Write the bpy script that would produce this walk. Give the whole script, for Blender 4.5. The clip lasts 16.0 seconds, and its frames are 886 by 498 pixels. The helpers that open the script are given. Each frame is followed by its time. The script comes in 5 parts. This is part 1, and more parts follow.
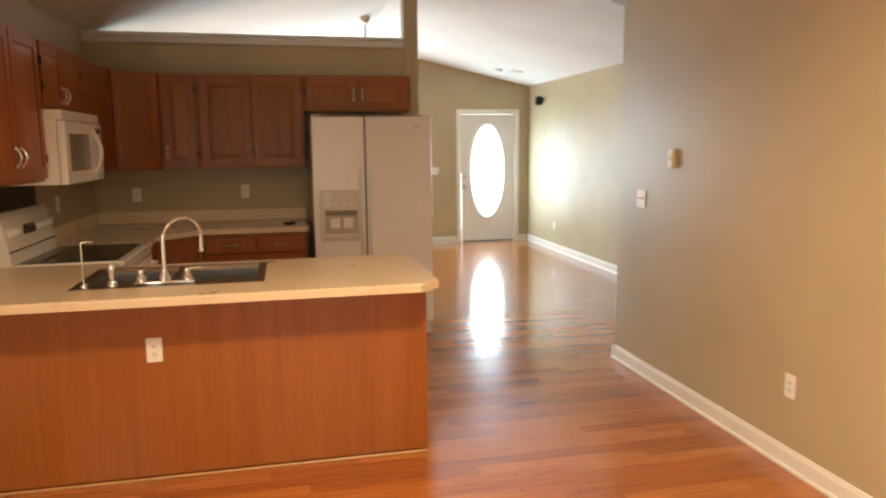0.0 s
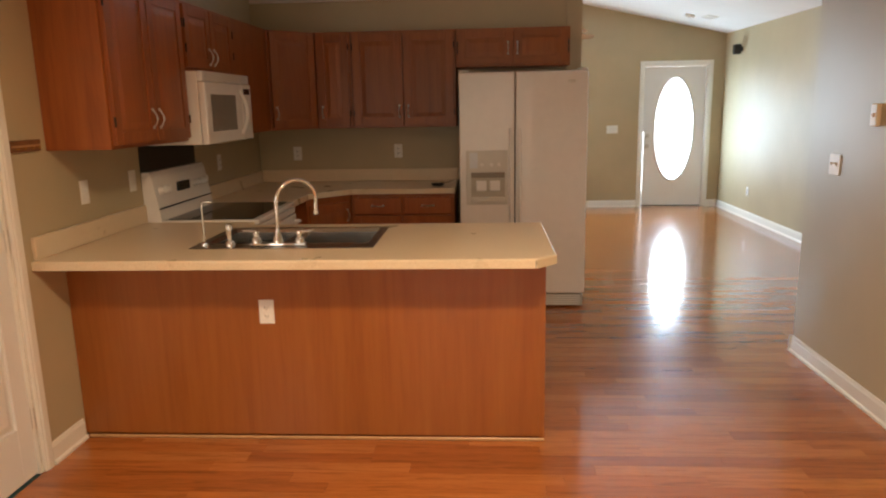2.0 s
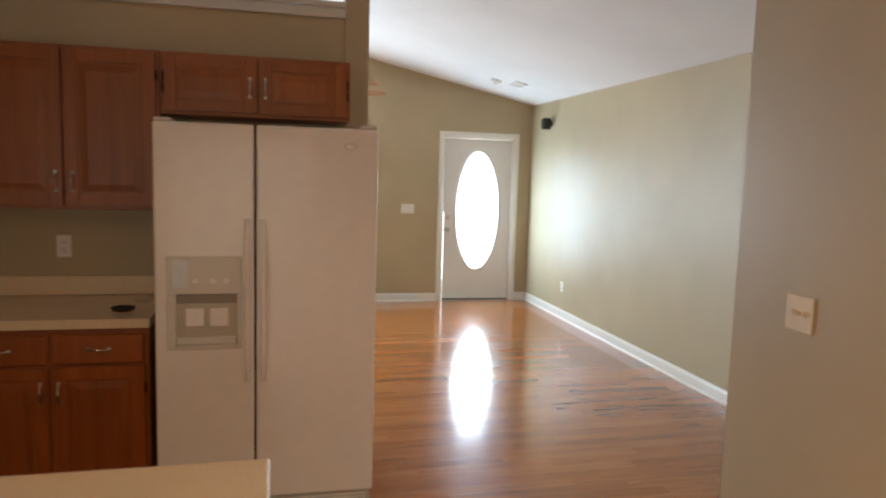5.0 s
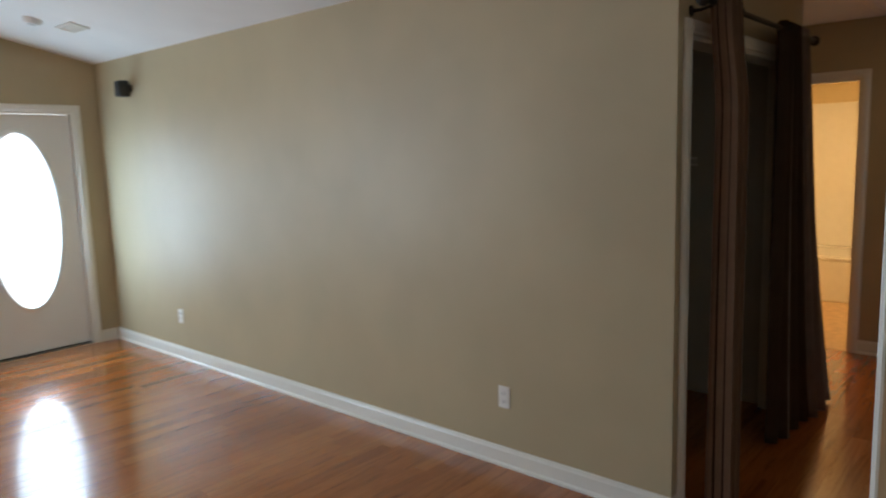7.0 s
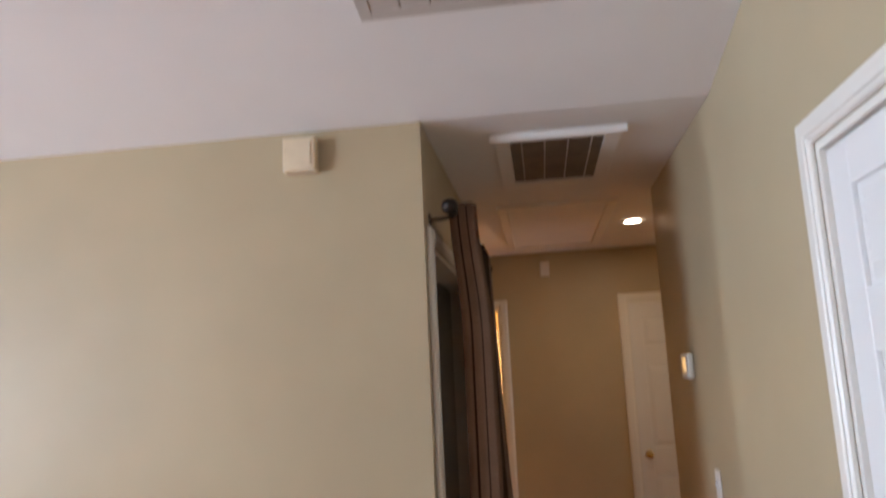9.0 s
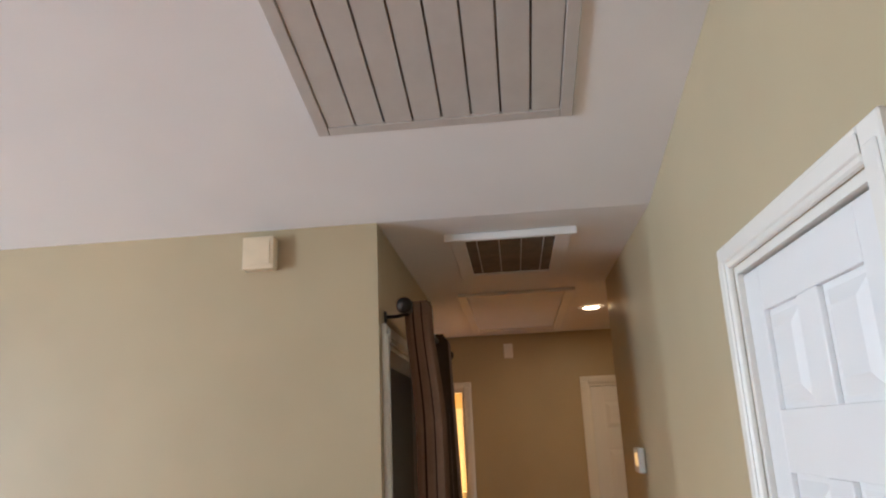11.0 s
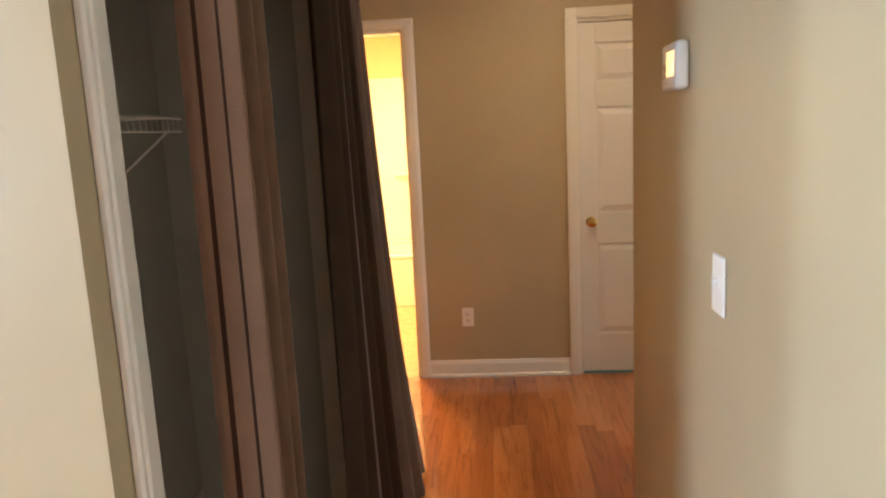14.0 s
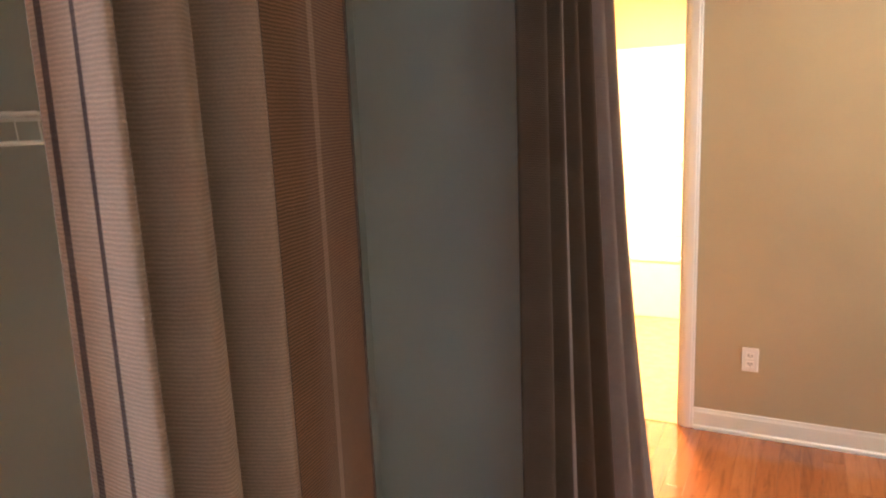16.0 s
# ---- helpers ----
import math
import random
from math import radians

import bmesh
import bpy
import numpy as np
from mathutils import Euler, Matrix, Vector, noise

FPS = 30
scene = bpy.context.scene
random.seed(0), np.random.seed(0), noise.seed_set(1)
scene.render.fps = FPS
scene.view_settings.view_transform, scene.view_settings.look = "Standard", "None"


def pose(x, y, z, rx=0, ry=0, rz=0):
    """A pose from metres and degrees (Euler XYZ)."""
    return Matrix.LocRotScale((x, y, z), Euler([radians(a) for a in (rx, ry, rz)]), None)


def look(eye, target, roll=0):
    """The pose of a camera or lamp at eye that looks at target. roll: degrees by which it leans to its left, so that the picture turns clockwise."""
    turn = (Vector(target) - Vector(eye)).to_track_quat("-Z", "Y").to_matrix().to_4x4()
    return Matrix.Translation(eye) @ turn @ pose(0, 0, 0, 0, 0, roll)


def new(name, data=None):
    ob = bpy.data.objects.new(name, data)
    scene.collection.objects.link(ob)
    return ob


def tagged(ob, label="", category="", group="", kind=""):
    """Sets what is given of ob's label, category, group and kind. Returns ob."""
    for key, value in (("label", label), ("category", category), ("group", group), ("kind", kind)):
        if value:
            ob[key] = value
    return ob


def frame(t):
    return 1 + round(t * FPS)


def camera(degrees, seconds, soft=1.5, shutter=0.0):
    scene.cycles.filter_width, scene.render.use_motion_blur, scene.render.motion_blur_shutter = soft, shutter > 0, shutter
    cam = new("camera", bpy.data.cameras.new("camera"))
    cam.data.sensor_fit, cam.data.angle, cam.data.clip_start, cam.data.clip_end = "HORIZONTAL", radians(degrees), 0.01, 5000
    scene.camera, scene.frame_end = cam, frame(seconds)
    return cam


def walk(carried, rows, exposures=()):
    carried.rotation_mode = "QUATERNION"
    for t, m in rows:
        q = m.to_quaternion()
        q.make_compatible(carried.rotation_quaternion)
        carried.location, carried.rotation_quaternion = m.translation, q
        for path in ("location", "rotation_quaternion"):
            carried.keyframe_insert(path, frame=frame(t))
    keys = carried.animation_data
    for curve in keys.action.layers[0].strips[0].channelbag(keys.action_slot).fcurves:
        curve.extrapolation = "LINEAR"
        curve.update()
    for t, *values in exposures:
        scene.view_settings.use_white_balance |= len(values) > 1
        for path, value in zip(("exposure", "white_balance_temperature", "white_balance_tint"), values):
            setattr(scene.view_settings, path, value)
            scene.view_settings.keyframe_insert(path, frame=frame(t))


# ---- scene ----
cam = camera(65.0, 16.0, soft=2.1, shutter=0.25)
PATH = [
    (0, (-2.28, -4.515, 1.535), (-1.849, -2.584, 1.242), -0.5),
    (0.5, (-2.014, -4.311, 1.521), (-1.916, -2.337, 1.215), 1.1),
    (1, (-1.931, -4.28, 1.506), (-1.972, -2.309, 1.168), -0.2),
    (1.5, (-1.944, -4.271, 1.498), (-2.072, -2.31, 1.127), -1.6),
    (2, (-1.902, -4.234, 1.532), (-2.022, -2.279, 1.129), -1.1),
    (2.5, (-1.883, -4.041, 1.592), (-1.897, -2.065, 1.279), -0.9),
    (3, (-1.876, -3.764, 1.639), (-1.844, -1.776, 1.423), -1.6),
    (3.2, (-1.853, -3.685, 1.635), (-1.803, -1.698, 1.419), -1.6),
    (5.3, (-1.44, -1.73, 1.55), (-0.88, 0.177, 1.325), 1.2),
    (5.5, (-1.335, -1.45, 1.523), (-0.706, 0.432, 1.272), 0.7),
    (6, (-1.304, -1.015, 1.545), (-0.412, 0.753, 1.27), 0.1),
    (6.5, (-1.217, -0.587, 1.555), (-0.057, 1.018, 1.281), -0.6),
    (7, (-1.200, -0.180, 1.602), (0.291, 1.126, 1.327), -1.8),
    (7.5, (-0.911, 0.144, 1.545), (0.857, 1.038, 1.272), -3.3),
    (8, (-0.562, 0.397, 1.506), (1.35, 0.9, 1.202), -2.6),
    (8.5, (-0.571, 0.489, 1.561), (1.397, 0.836, 1.478), -2.0),
    (9, (-0.75, 0.587, 1.616), (1.204, 0.851, 1.949), -2.6),
    (9.2, (-0.76, 0.581, 1.682), (1.164, 0.808, 2.179), -2.7),
    (11.3, (-0.842, 0.501, 1.706), (1.084, 0.67, 2.217), -2.5),
    (11.5, (-0.783, 0.557, 1.635), (1.178, 0.705, 1.997), -1.9),
    (12, (-0.597, 0.507, 1.555), (1.396, 0.666, 1.506), -1.7),
    (12.5, (-0.344, 0.418, 1.5), (1.634, 0.616, 1.288), -2.8),
    (13, (-0.031, 0.425, 1.476), (1.937, 0.652, 1.198), -2.8),
    (13.5, (0.335, 0.447, 1.487), (2.31, 0.551, 1.187), -2.7),
    (14, (0.657, 0.403, 1.454), (2.623, 0.562, 1.128), -2.8),
    (14.5, (0.925, 0.425, 1.447), (2.866, 0.755, 1.099), -2.4),
    (15, (1.215, 0.47, 1.474), (3.12, 0.966, 1.118), -3.5),
    (15.5, (1.315, 0.431, 1.522), (3.130, 1.186, 1.156), -3.6),
    (16, (1.39, 0.421, 1.504), (3.131, 1.335, 1.134), -2.4),
]
walk(cam, [(t, look(eye, target, roll)) for t, eye, target, roll in PATH],
     [(0, 0.42, 7000, 10), (0.5, 0.18, 6400, 10), (1.0, 0.15, 6500, 10), (3.2, 0.15, 6550, 10), (5.5, 0.05, 6350, 10), (6.0, -0.25, 6350, 10), (6.5, -0.4, 6250, 10), (7.0, -0.55, 6200, 10),
      (8.0, 0.25, 6150, 16), (9.0, 0.6, 6150, 18), (11.5, 0.6, 6300, 13), (12.5, 0.7, 6150, 18), (13.0, 1.15, 6050, 16), (13.5, 1.5, 6000, 14), (14.5, 1.6, 6400, 10), (15.0, 2.3, 5800, 12),
      (15.5, 2.5, 5700, 10), (16.0, 2.6, 5400, 10)])

# world, sun and exposure
world = bpy.data.worlds.new("world")
scene.world = world
world.use_nodes = True
wn = world.node_tree.nodes
sky = wn.new("ShaderNodeTexSky")
sky.sky_type, sky.sun_disc = "NISHITA", False
sky.sun_elevation, sky.sun_rotation = radians(48), radians(40)
wn["Background"].inputs[1].default_value = 0.12
world.node_tree.links.new(sky.outputs[0], wn["Background"].inputs[0])
sun = new("sun", bpy.data.lights.new("sun", "SUN"))
sun.data.energy, sun.data.angle, sun.data.color = 3.0, radians(0.5), (1.0, 0.95, 0.88)
sun.matrix_world = look((4, 12, 14), (0, 0, 0))


def area_lamp(name, eye, target, w, h, watts, colour, shape="RECTANGLE"):
    lamp = new(name, bpy.data.lights.new(name, "AREA"))
    lamp.data.shape, lamp.data.size, lamp.data.size_y = shape, w, h
    lamp.data.energy, lamp.data.color = watts, colour
    lamp.matrix_world = look(eye, target)
    return lamp


XL_LAMP = -3.80
DAY = (0.68, 0.85, 1.0)
WARM = (1.0, 0.62, 0.28)
area_lamp("door_daylight", (0.865, 6.285, 1.135), (0.865, 0, 1.135), 0.55, 1.46, 42, (0.56, 0.80, 1.0), "ELLIPSE")
area_lamp("living_window_daylight", (-2.3, 6.26, 1.35), (-2.3, 0, 1.2), 1.7, 1.45, 165, DAY)
area_lamp("patio_daylight", (-2.0, -5.57, 1.05), (-2.0, -1.2, -1.4), 1.75, 2.0, 12, (1.0, 0.86, 0.68))
# Added source out of view that brightens the kitchen's east wall.
area_lamp("dining_daylight", (XL_LAMP, -4.1, 1.4), (0, -3.4, 0.9), 1.7, 1.3, 20, (1.0, 0.88, 0.72))
# Unseen warm fill, added to light the peninsula and the floor near it.
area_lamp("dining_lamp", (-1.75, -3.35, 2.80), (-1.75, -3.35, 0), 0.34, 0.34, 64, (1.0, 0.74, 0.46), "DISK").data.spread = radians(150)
area_lamp("bedroom_daylight", (4.1, -2.55, 1.3), (4.1, 0, 1.2), 1.0, 1.1, 14, DAY)

# sizes of the place
XL, XR = -3.83, 1.535          # west wall, living east wall
YB, YF = -5.6, 6.22            # dining back wall, front wall
YK = 1.70                      # kitchen back wall face
XE = 4.69                      # hall end wall
YS = -0.01                     # hall south wall face
YN = 0.958                     # hall north side
XH = 2.80                      # hall south wall end
YA = -0.62                     # alcove wall
Z0, SLOPE = 2.46, 0.22
XRIDGE = (XL + XR) / 2
ZR = Z0 + SLOPE * (XR - XRIDGE)
LEDGE = 2.47


# mesh helpers
def finish(bm, mats, smooth=False, name="mesh"):
    me = bpy.data.meshes.new(name)
    bmesh.ops.recalc_face_normals(bm, faces=bm.faces)
    bm.to_mesh(me)
    bm.free()
    for m in mats if isinstance(mats, (list, tuple)) else [mats]:
        me.materials.append(m)
    if smooth:
        me.polygons.foreach_set("use_smooth", [True] * len(me.polygons))
        me.set_sharp_from_angle(angle=radians(40))
    return me


def part(name, bm, mat, parent, label="", m=None, smooth=False):
    ob = new(name, finish(bm, mat, smooth, name))
    ob.parent = parent
    if m is not None:
        ob.matrix_basis = m
    if label:
        ob["label"] = label
    return ob


def thing(name, m, label, category, group=""):
    ob = new(name)
    ob.empty_display_size = 0.1
    ob.matrix_basis = m
    return tagged(ob, label, category, group)


def solo(name, bm, mat, label, category, m=None, group="", smooth=False):
    ob = new(name, finish(bm, mat, smooth, name))
    if m is not None:
        ob.matrix_basis = m
    return tagged(ob, label, category, group)


def structure(name, bm, mat, label="", category="", smooth=False):
    ob = new(name, finish(bm, mat, smooth, name))
    return tagged(ob, label, category, "", "structure")


def box(bm, x0, x1, y0, y1, z0, z1, bevel=0.0, mi=0, seg=1):
    vs = [bm.verts.new(p) for p in ((x0, y0, z0), (x1, y0, z0), (x1, y1, z0), (x0, y1, z0), (x0, y0, z1), (x1, y0, z1), (x1, y1, z1), (x0, y1, z1))]
    fs = [bm.faces.new([vs[i] for i in f]) for f in ((3, 2, 1, 0), (4, 5, 6, 7), (0, 1, 5, 4), (1, 2, 6, 5), (2, 3, 7, 6), (3, 0, 4, 7))]
    for f in fs:
        f.material_index = mi
    if bevel:
        es = list({e for f in fs for e in f.edges})
        r = bmesh.ops.bevel(bm, geom=es, offset=bevel, segments=seg, affect="EDGES", profile=0.5)
        for f in r["faces"]:
            f.material_index = mi
    return bm


def boxes(*args, bevel=0.0, seg=1):
    bm = bmesh.new()
    for a in args:
        box(bm, *a, bevel=bevel, seg=seg)
    return bm


def prism(bm, pts, z0, z1, mi=0):
    """A flat outline of (x, y), raised from z0 to z1."""
    lo = [bm.verts.new((x, y, z0)) for x, y in pts]
    hi = [bm.verts.new((x, y, z1)) for x, y in pts]
    n = len(pts)
    fs = [bm.faces.new(lo[::-1]), bm.faces.new(hi)]
    fs += [bm.faces.new((lo[i], lo[(i + 1) % n], hi[(i + 1) % n], hi[i])) for i in range(n)]
    for f in fs:
        f.material_index = mi
    return fs


def lathe(bm, profile, steps=20, m=None, mi=0, cap=True):
    """Turns (radius, height) round the z axis."""
    m = m or Matrix.Identity(4)
    rings = [[bm.verts.new(m @ Vector((r * math.cos(a), r * math.sin(a), z))) for a in (2 * math.pi * k / steps for k in range(steps))] if r > 1e-6 else [bm.verts.new(m @ Vector((0, 0, z)))] for r, z in profile]
    for a, b in zip(rings, rings[1:]):
        for k in range(steps):
            j = (k + 1) % steps
            if len(a) == 1 and len(b) == 1:
                continue
            vs = (a[0], b[j], b[k]) if len(a) == 1 else (a[k], a[j], b[0]) if len(b) == 1 else (a[k], a[j], b[j], b[k])
            bm.faces.new(vs).material_index = mi
    for ring, flip in ((rings[0], True), (rings[-1], False)):
        if cap and len(ring) > 1:
            bm.faces.new(ring[::-1] if flip else ring).material_index = mi
    return bm


def tube(bm, pts, r, steps=10, mi=0):
    """A round bar along points; r may be one radius or one for each."""
    pts = [Vector(p) for p in pts]
    rs = r if isinstance(r, (list, tuple)) else [r] * len(pts)
    up, rings = None, []
    for i, p in enumerate(pts):
        d = (pts[min(i + 1, len(pts) - 1)] - pts[max(i - 1, 0)]).normalized()
        if up is None:
            up = Vector((0, 0, 1)) if abs(d.z) < 0.9 else Vector((1, 0, 0))
        side = d.cross(up).normalized()
        up = side.cross(d).normalized()
        rings.append([bm.verts.new(p + rs[i] * (math.cos(a) * side + math.sin(a) * up)) for a in (2 * math.pi * k / steps for k in range(steps))])
    for a, b in zip(rings, rings[1:]):
        for k in range(steps):
            bm.faces.new((a[k], a[(k + 1) % steps], b[(k + 1) % steps], b[k])).material_index = mi
    bm.faces.new(rings[0][::-1]).material_index = mi
    bm.faces.new(rings[-1]).material_index = mi
    return bm


def arc(c, r, a0, a1, n, plane="xz"):
    out = []
    for k in range(n + 1):
        a = radians(a0 + (a1 - a0) * k / n)
        u, v = r * math.cos(a), r * math.sin(a)
        out.append((c[0] + u, c[1], c[2] + v) if plane == "xz" else (c[0], c[1] + u, c[2] + v))
    return out


# materials
class Mat:
    def __init__(self, name, rough=0.5, metal=0.0, spec=0.5, coat=0.0):
        self.m = bpy.data.materials.new(name)
        self.m.use_nodes = True
        self.t = self.m.node_tree
        self.b = self.t.nodes["Principled BSDF"]
        self.b.inputs["Roughness"].default_value = rough
        self.b.inputs["Metallic"].default_value = metal
        self.b.inputs["Specular IOR Level"].default_value = spec
        self.b.inputs["Coat Weight"].default_value = coat

    def n(self, kind, **values):
        node = self.t.nodes.new("ShaderNode" + kind)
        for k, v in values.items():
            node.inputs[k.replace("_", " ")].default_value = v
        return node

    def l(self, a, b):
        self.t.links.new(a, b)

    def place(self, scale):
        geo, mp = self.n("NewGeometry"), self.n("Mapping")
        mp.inputs["Scale"].default_value = scale
        self.l(geo.outputs["Position"], mp.inputs["Vector"])
        return mp.outputs[0]

    def local(self, scale):
        geo, mp = self.n("TexCoord"), self.n("Mapping")
        mp.inputs["Scale"].default_value = scale
        self.l(geo.outputs["Object"], mp.inputs["Vector"])
        return mp.outputs[0]

    def noise(self, vec, scale, detail=4.0, rough=0.55, dist=0.0):
        node = self.n("TexNoise", Scale=scale, Detail=detail, Roughness=rough, Distortion=dist)
        self.l(vec, node.inputs["Vector"])
        return node.outputs["Fac"]

    def ramp(self, fac, *stops):
        node = self.n("ValToRGB")
        e = node.color_ramp.elements
        while len(e) < len(stops):
            e.new(0.5)
        for el, (p, c) in zip(e, stops):
            el.position, el.color = p, (*c, 1) if len(c) == 3 else c
        self.l(fac, node.inputs[0])
        return node.outputs[0]

    def mix(self, fac, a, b, kind="MIX"):
        node = self.t.nodes.new("ShaderNodeMix")
        node.data_type, node.blend_type = "RGBA", kind
        for sock, v in ((node.inputs[0], fac), (node.inputs[6], a), (node.inputs[7], b)):
            if isinstance(v, (int, float)):
                sock.default_value = v
            elif isinstance(v, tuple):
                sock.default_value = (*v, 1)
            else:
                self.l(v, sock)
        return node.outputs[2]

    def val(self, fac, lo, hi):
        node = self.n("MapRange", To_Min=lo, To_Max=hi)
        self.l(fac, node.inputs[0])
        return node.outputs[0]

    def colour(self, v):
        if isinstance(v, tuple):
            self.b.inputs["Base Color"].default_value = (*v, 1)
        else:
            self.l(v, self.b.inputs["Base Color"])
        return self

    def rough(self, fac, lo, hi):
        self.l(self.val(fac, lo, hi), self.b.inputs["Roughness"])
        return self

    def bump(self, fac, strength=0.2, distance=0.001):
        node = self.n("Bump", Strength=strength, Distance=distance)
        self.l(fac, node.inputs["Height"])
        self.l(node.outputs[0], self.b.inputs["Normal"])
        return self


def paint(name, c, rough=0.45, vary=0.06, bump=0.12, scale=260.0, spec=0.5):
    k = Mat(name, rough, spec=spec)
    p = k.place((1, 1, 1))
    big, fine = k.noise(p, 1.3, 3), k.noise(p, scale, 2)
    dark = tuple(v * (1 - vary) for v in c)
    light = tuple(min(1, v * (1 + vary)) for v in c)
    k.colour(k.ramp(big, (0.35, dark), (0.65, light)))
    k.rough(k.noise(p, 3.0, 3), rough - 0.05, rough + 0.06)
    k.bump(fine, bump, 0.0012)
    return k.m


def plain(name, c, rough=0.4, metal=0.0, vary=0.05, coat=0.0, spec=0.5):
    k = Mat(name, rough, metal, spec, coat)
    p = k.place((1, 1, 1))
    f = k.noise(p, 14, 4)
    k.colour(k.ramp(f, (0.3, tuple(v * (1 - vary) for v in c)), (0.7, tuple(min(1, v * (1 + vary)) for v in c))))
    d = 0.012 if metal > 0.5 else 0.05
    k.rough(k.noise(p, 40, 3), max(0.02, rough - d), rough + d)
    return k.m


def wood(name, dark, mid, light, axis=(1, 1, 0.06), rough=0.3, scale=26.0, coat=0.25, vary=True):
    k = Mat(name, rough, coat=coat)
    k.b.inputs["Coat Roughness"].default_value = 0.2
    p = k.local(axis)
    info = k.n("ObjectInfo")
    add = k.n("VectorMath")
    add.operation = "ADD"
    sc = k.n("VectorMath")
    sc.operation = "SCALE"
    sc.inputs[3].default_value = 9.0
    comb = k.n("CombineXYZ")
    for s in range(3):
        k.l(info.outputs["Random"], comb.inputs[s])
    k.l(comb.outputs[0], sc.inputs[0])
    k.l(p, add.inputs[0])
    k.l(sc.outputs[0], add.inputs[1])
    v = add.outputs[0]
    grain, streak = k.noise(v, scale, 6, 0.6, 0.6), k.noise(v, scale * 5, 3, 0.7)
    base = k.ramp(grain, (0.28, dark), (0.5, mid), (0.75, light))
    base = k.mix(0.25, base, k.ramp(streak, (0.35, dark), (0.6, light)))
    tone = k.val(info.outputs["Random"], 0.9, 1.08)
    comb2 = k.n("CombineColor")
    for s in range(3):
        k.l(tone, comb2.inputs[s])
    k.colour(k.mix(1.0, base, comb2.outputs[0], "MULTIPLY"))
    k.rough(streak, rough - 0.06, rough + 0.12)
    k.bump(streak, 0.08, 0.0006)
    return k.m


def floor_wood(name, island):
    k = Mat(name, 0.16, coat=0.55, spec=0.5)
    k.b.inputs["Coat Roughness"].default_value = 0.07
    seed = k.n("NewGeometry").outputs["Random Per Island"] if island else k.n("ObjectInfo").outputs["Random"]
    geo = k.n("NewGeometry")
    comb = k.n("CombineXYZ")
    mul = k.n("Math")
    mul.operation = "MULTIPLY"
    mul.inputs[1].default_value = 37.0
    k.l(seed, mul.inputs[0])
    k.l(mul.outputs[0], comb.inputs[0])
    k.l(mul.outputs[0], comb.inputs[2])
    add = k.n("VectorMath")
    add.operation = "ADD"
    k.l(geo.outputs["Position"], add.inputs[0])
    k.l(comb.outputs[0], add.inputs[1])
    mp = k.n("Mapping")
    mp.inputs["Scale"].default_value = (0.7, 9.0, 1.0)
    k.l(add.outputs[0], mp.inputs["Vector"])
    grain = k.noise(mp.outputs[0], 3.5, 7, 0.62, 1.2)
    fine = k.noise(mp.outputs[0], 26.0, 4, 0.7)
    base = k.ramp(seed, (0.0, (0.32, 0.092, 0.019)), (0.35, (0.385, 0.116, 0.024)), (0.65, (0.43, 0.137, 0.030)), (1.0, (0.48, 0.168, 0.041)))
    g = k.ramp(grain, (0.3, (0.62, 0.58, 0.55)), (0.5, (1, 1, 1)), (0.72, (1.12, 1.14, 1.16)))
    col = k.mix(1.0, base, g, "MULTIPLY")
    col = k.mix(0.22, col, k.mix(1.0, col, k.ramp(fine, (0.35, (0.5, 0.48, 0.45)), (0.6, (1.1, 1.1, 1.1))), "MULTIPLY"))
    k.colour(col)
    wear = k.noise(k.place((1, 1, 1)), 2.2, 5)
    k.rough(wear, 0.12, 0.26)
    wave = k.noise(k.place((3.0, 14.0, 1.0)), 1.6, 2)
    both = k.mix(0.25, wave, fine)
    k.bump(both, 0.12, 0.0024)
    return k.m


WALL = paint("tan wall paint", (0.47, 0.385, 0.245), 0.43, 0.05, 0.10, spec=0.36)
CEIL = paint("white ceiling paint", (0.80, 0.79, 0.77), 0.9, 0.03, 0.5, 120.0, spec=0.2)
TRIM = paint("white gloss trim", (0.80, 0.77, 0.70), 0.32, 0.03, 0.03, 90.0)
DOORW = paint("white door paint", (0.80, 0.79, 0.77), 0.38, 0.03, 0.05, 140.0)
CLOSET = paint("closet grey paint", (0.50, 0.485, 0.42), 0.6, 0.05, 0.10)
CAB = wood("cinnamon cabinet wood", (0.21, 0.052, 0.008), (0.29, 0.077, 0.013), (0.35, 0.105, 0.020), rough=0.36, scale=14.0, coat=0.06)
PANELW = wood("cherry peninsula panel", (0.27, 0.074, 0.0115), (0.33, 0.10, 0.0175), (0.385, 0.13, 0.026), rough=0.34, scale=9.0)
LIGHTW = wood("pale moulding wood", (0.40, 0.21, 0.09), (0.48, 0.27, 0.12), (0.55, 0.33, 0.16))
FANW = wood("fan blade wood", (0.34, 0.19, 0.09), (0.42, 0.25, 0.12), (0.48, 0.31, 0.16), axis=(0.1, 1, 1))
RACKW = wood("key rack wood", (0.12, 0.045, 0.015), (0.18, 0.07, 0.025), (0.24, 0.10, 0.04), axis=(1, 0.08, 1))
FLOORP = floor_wood("plank floor piece", False)
FLOORJ = floor_wood("plank floor rest", True)
SUB = plain("floor joints", (0.10, 0.036, 0.012), 0.8)
CREAM = plain("cream plastic", (0.72, 0.60, 0.42), 0.4)
PLATE = plain("white plastic plate", (0.82, 0.80, 0.76), 0.35, vary=0.02)
SLOT = plain("dark slot", (0.02, 0.02, 0.02), 0.6)
APPL = plain("white appliance enamel", (0.85, 0.81, 0.77), 0.22, vary=0.02, coat=0.3)
APPL2 = plain("off-white appliance plastic", (0.66, 0.63, 0.57), 0.4, vary=0.02)
BLACKG = plain("black glass", (0.012, 0.012, 0.013), 0.06, vary=0.1)
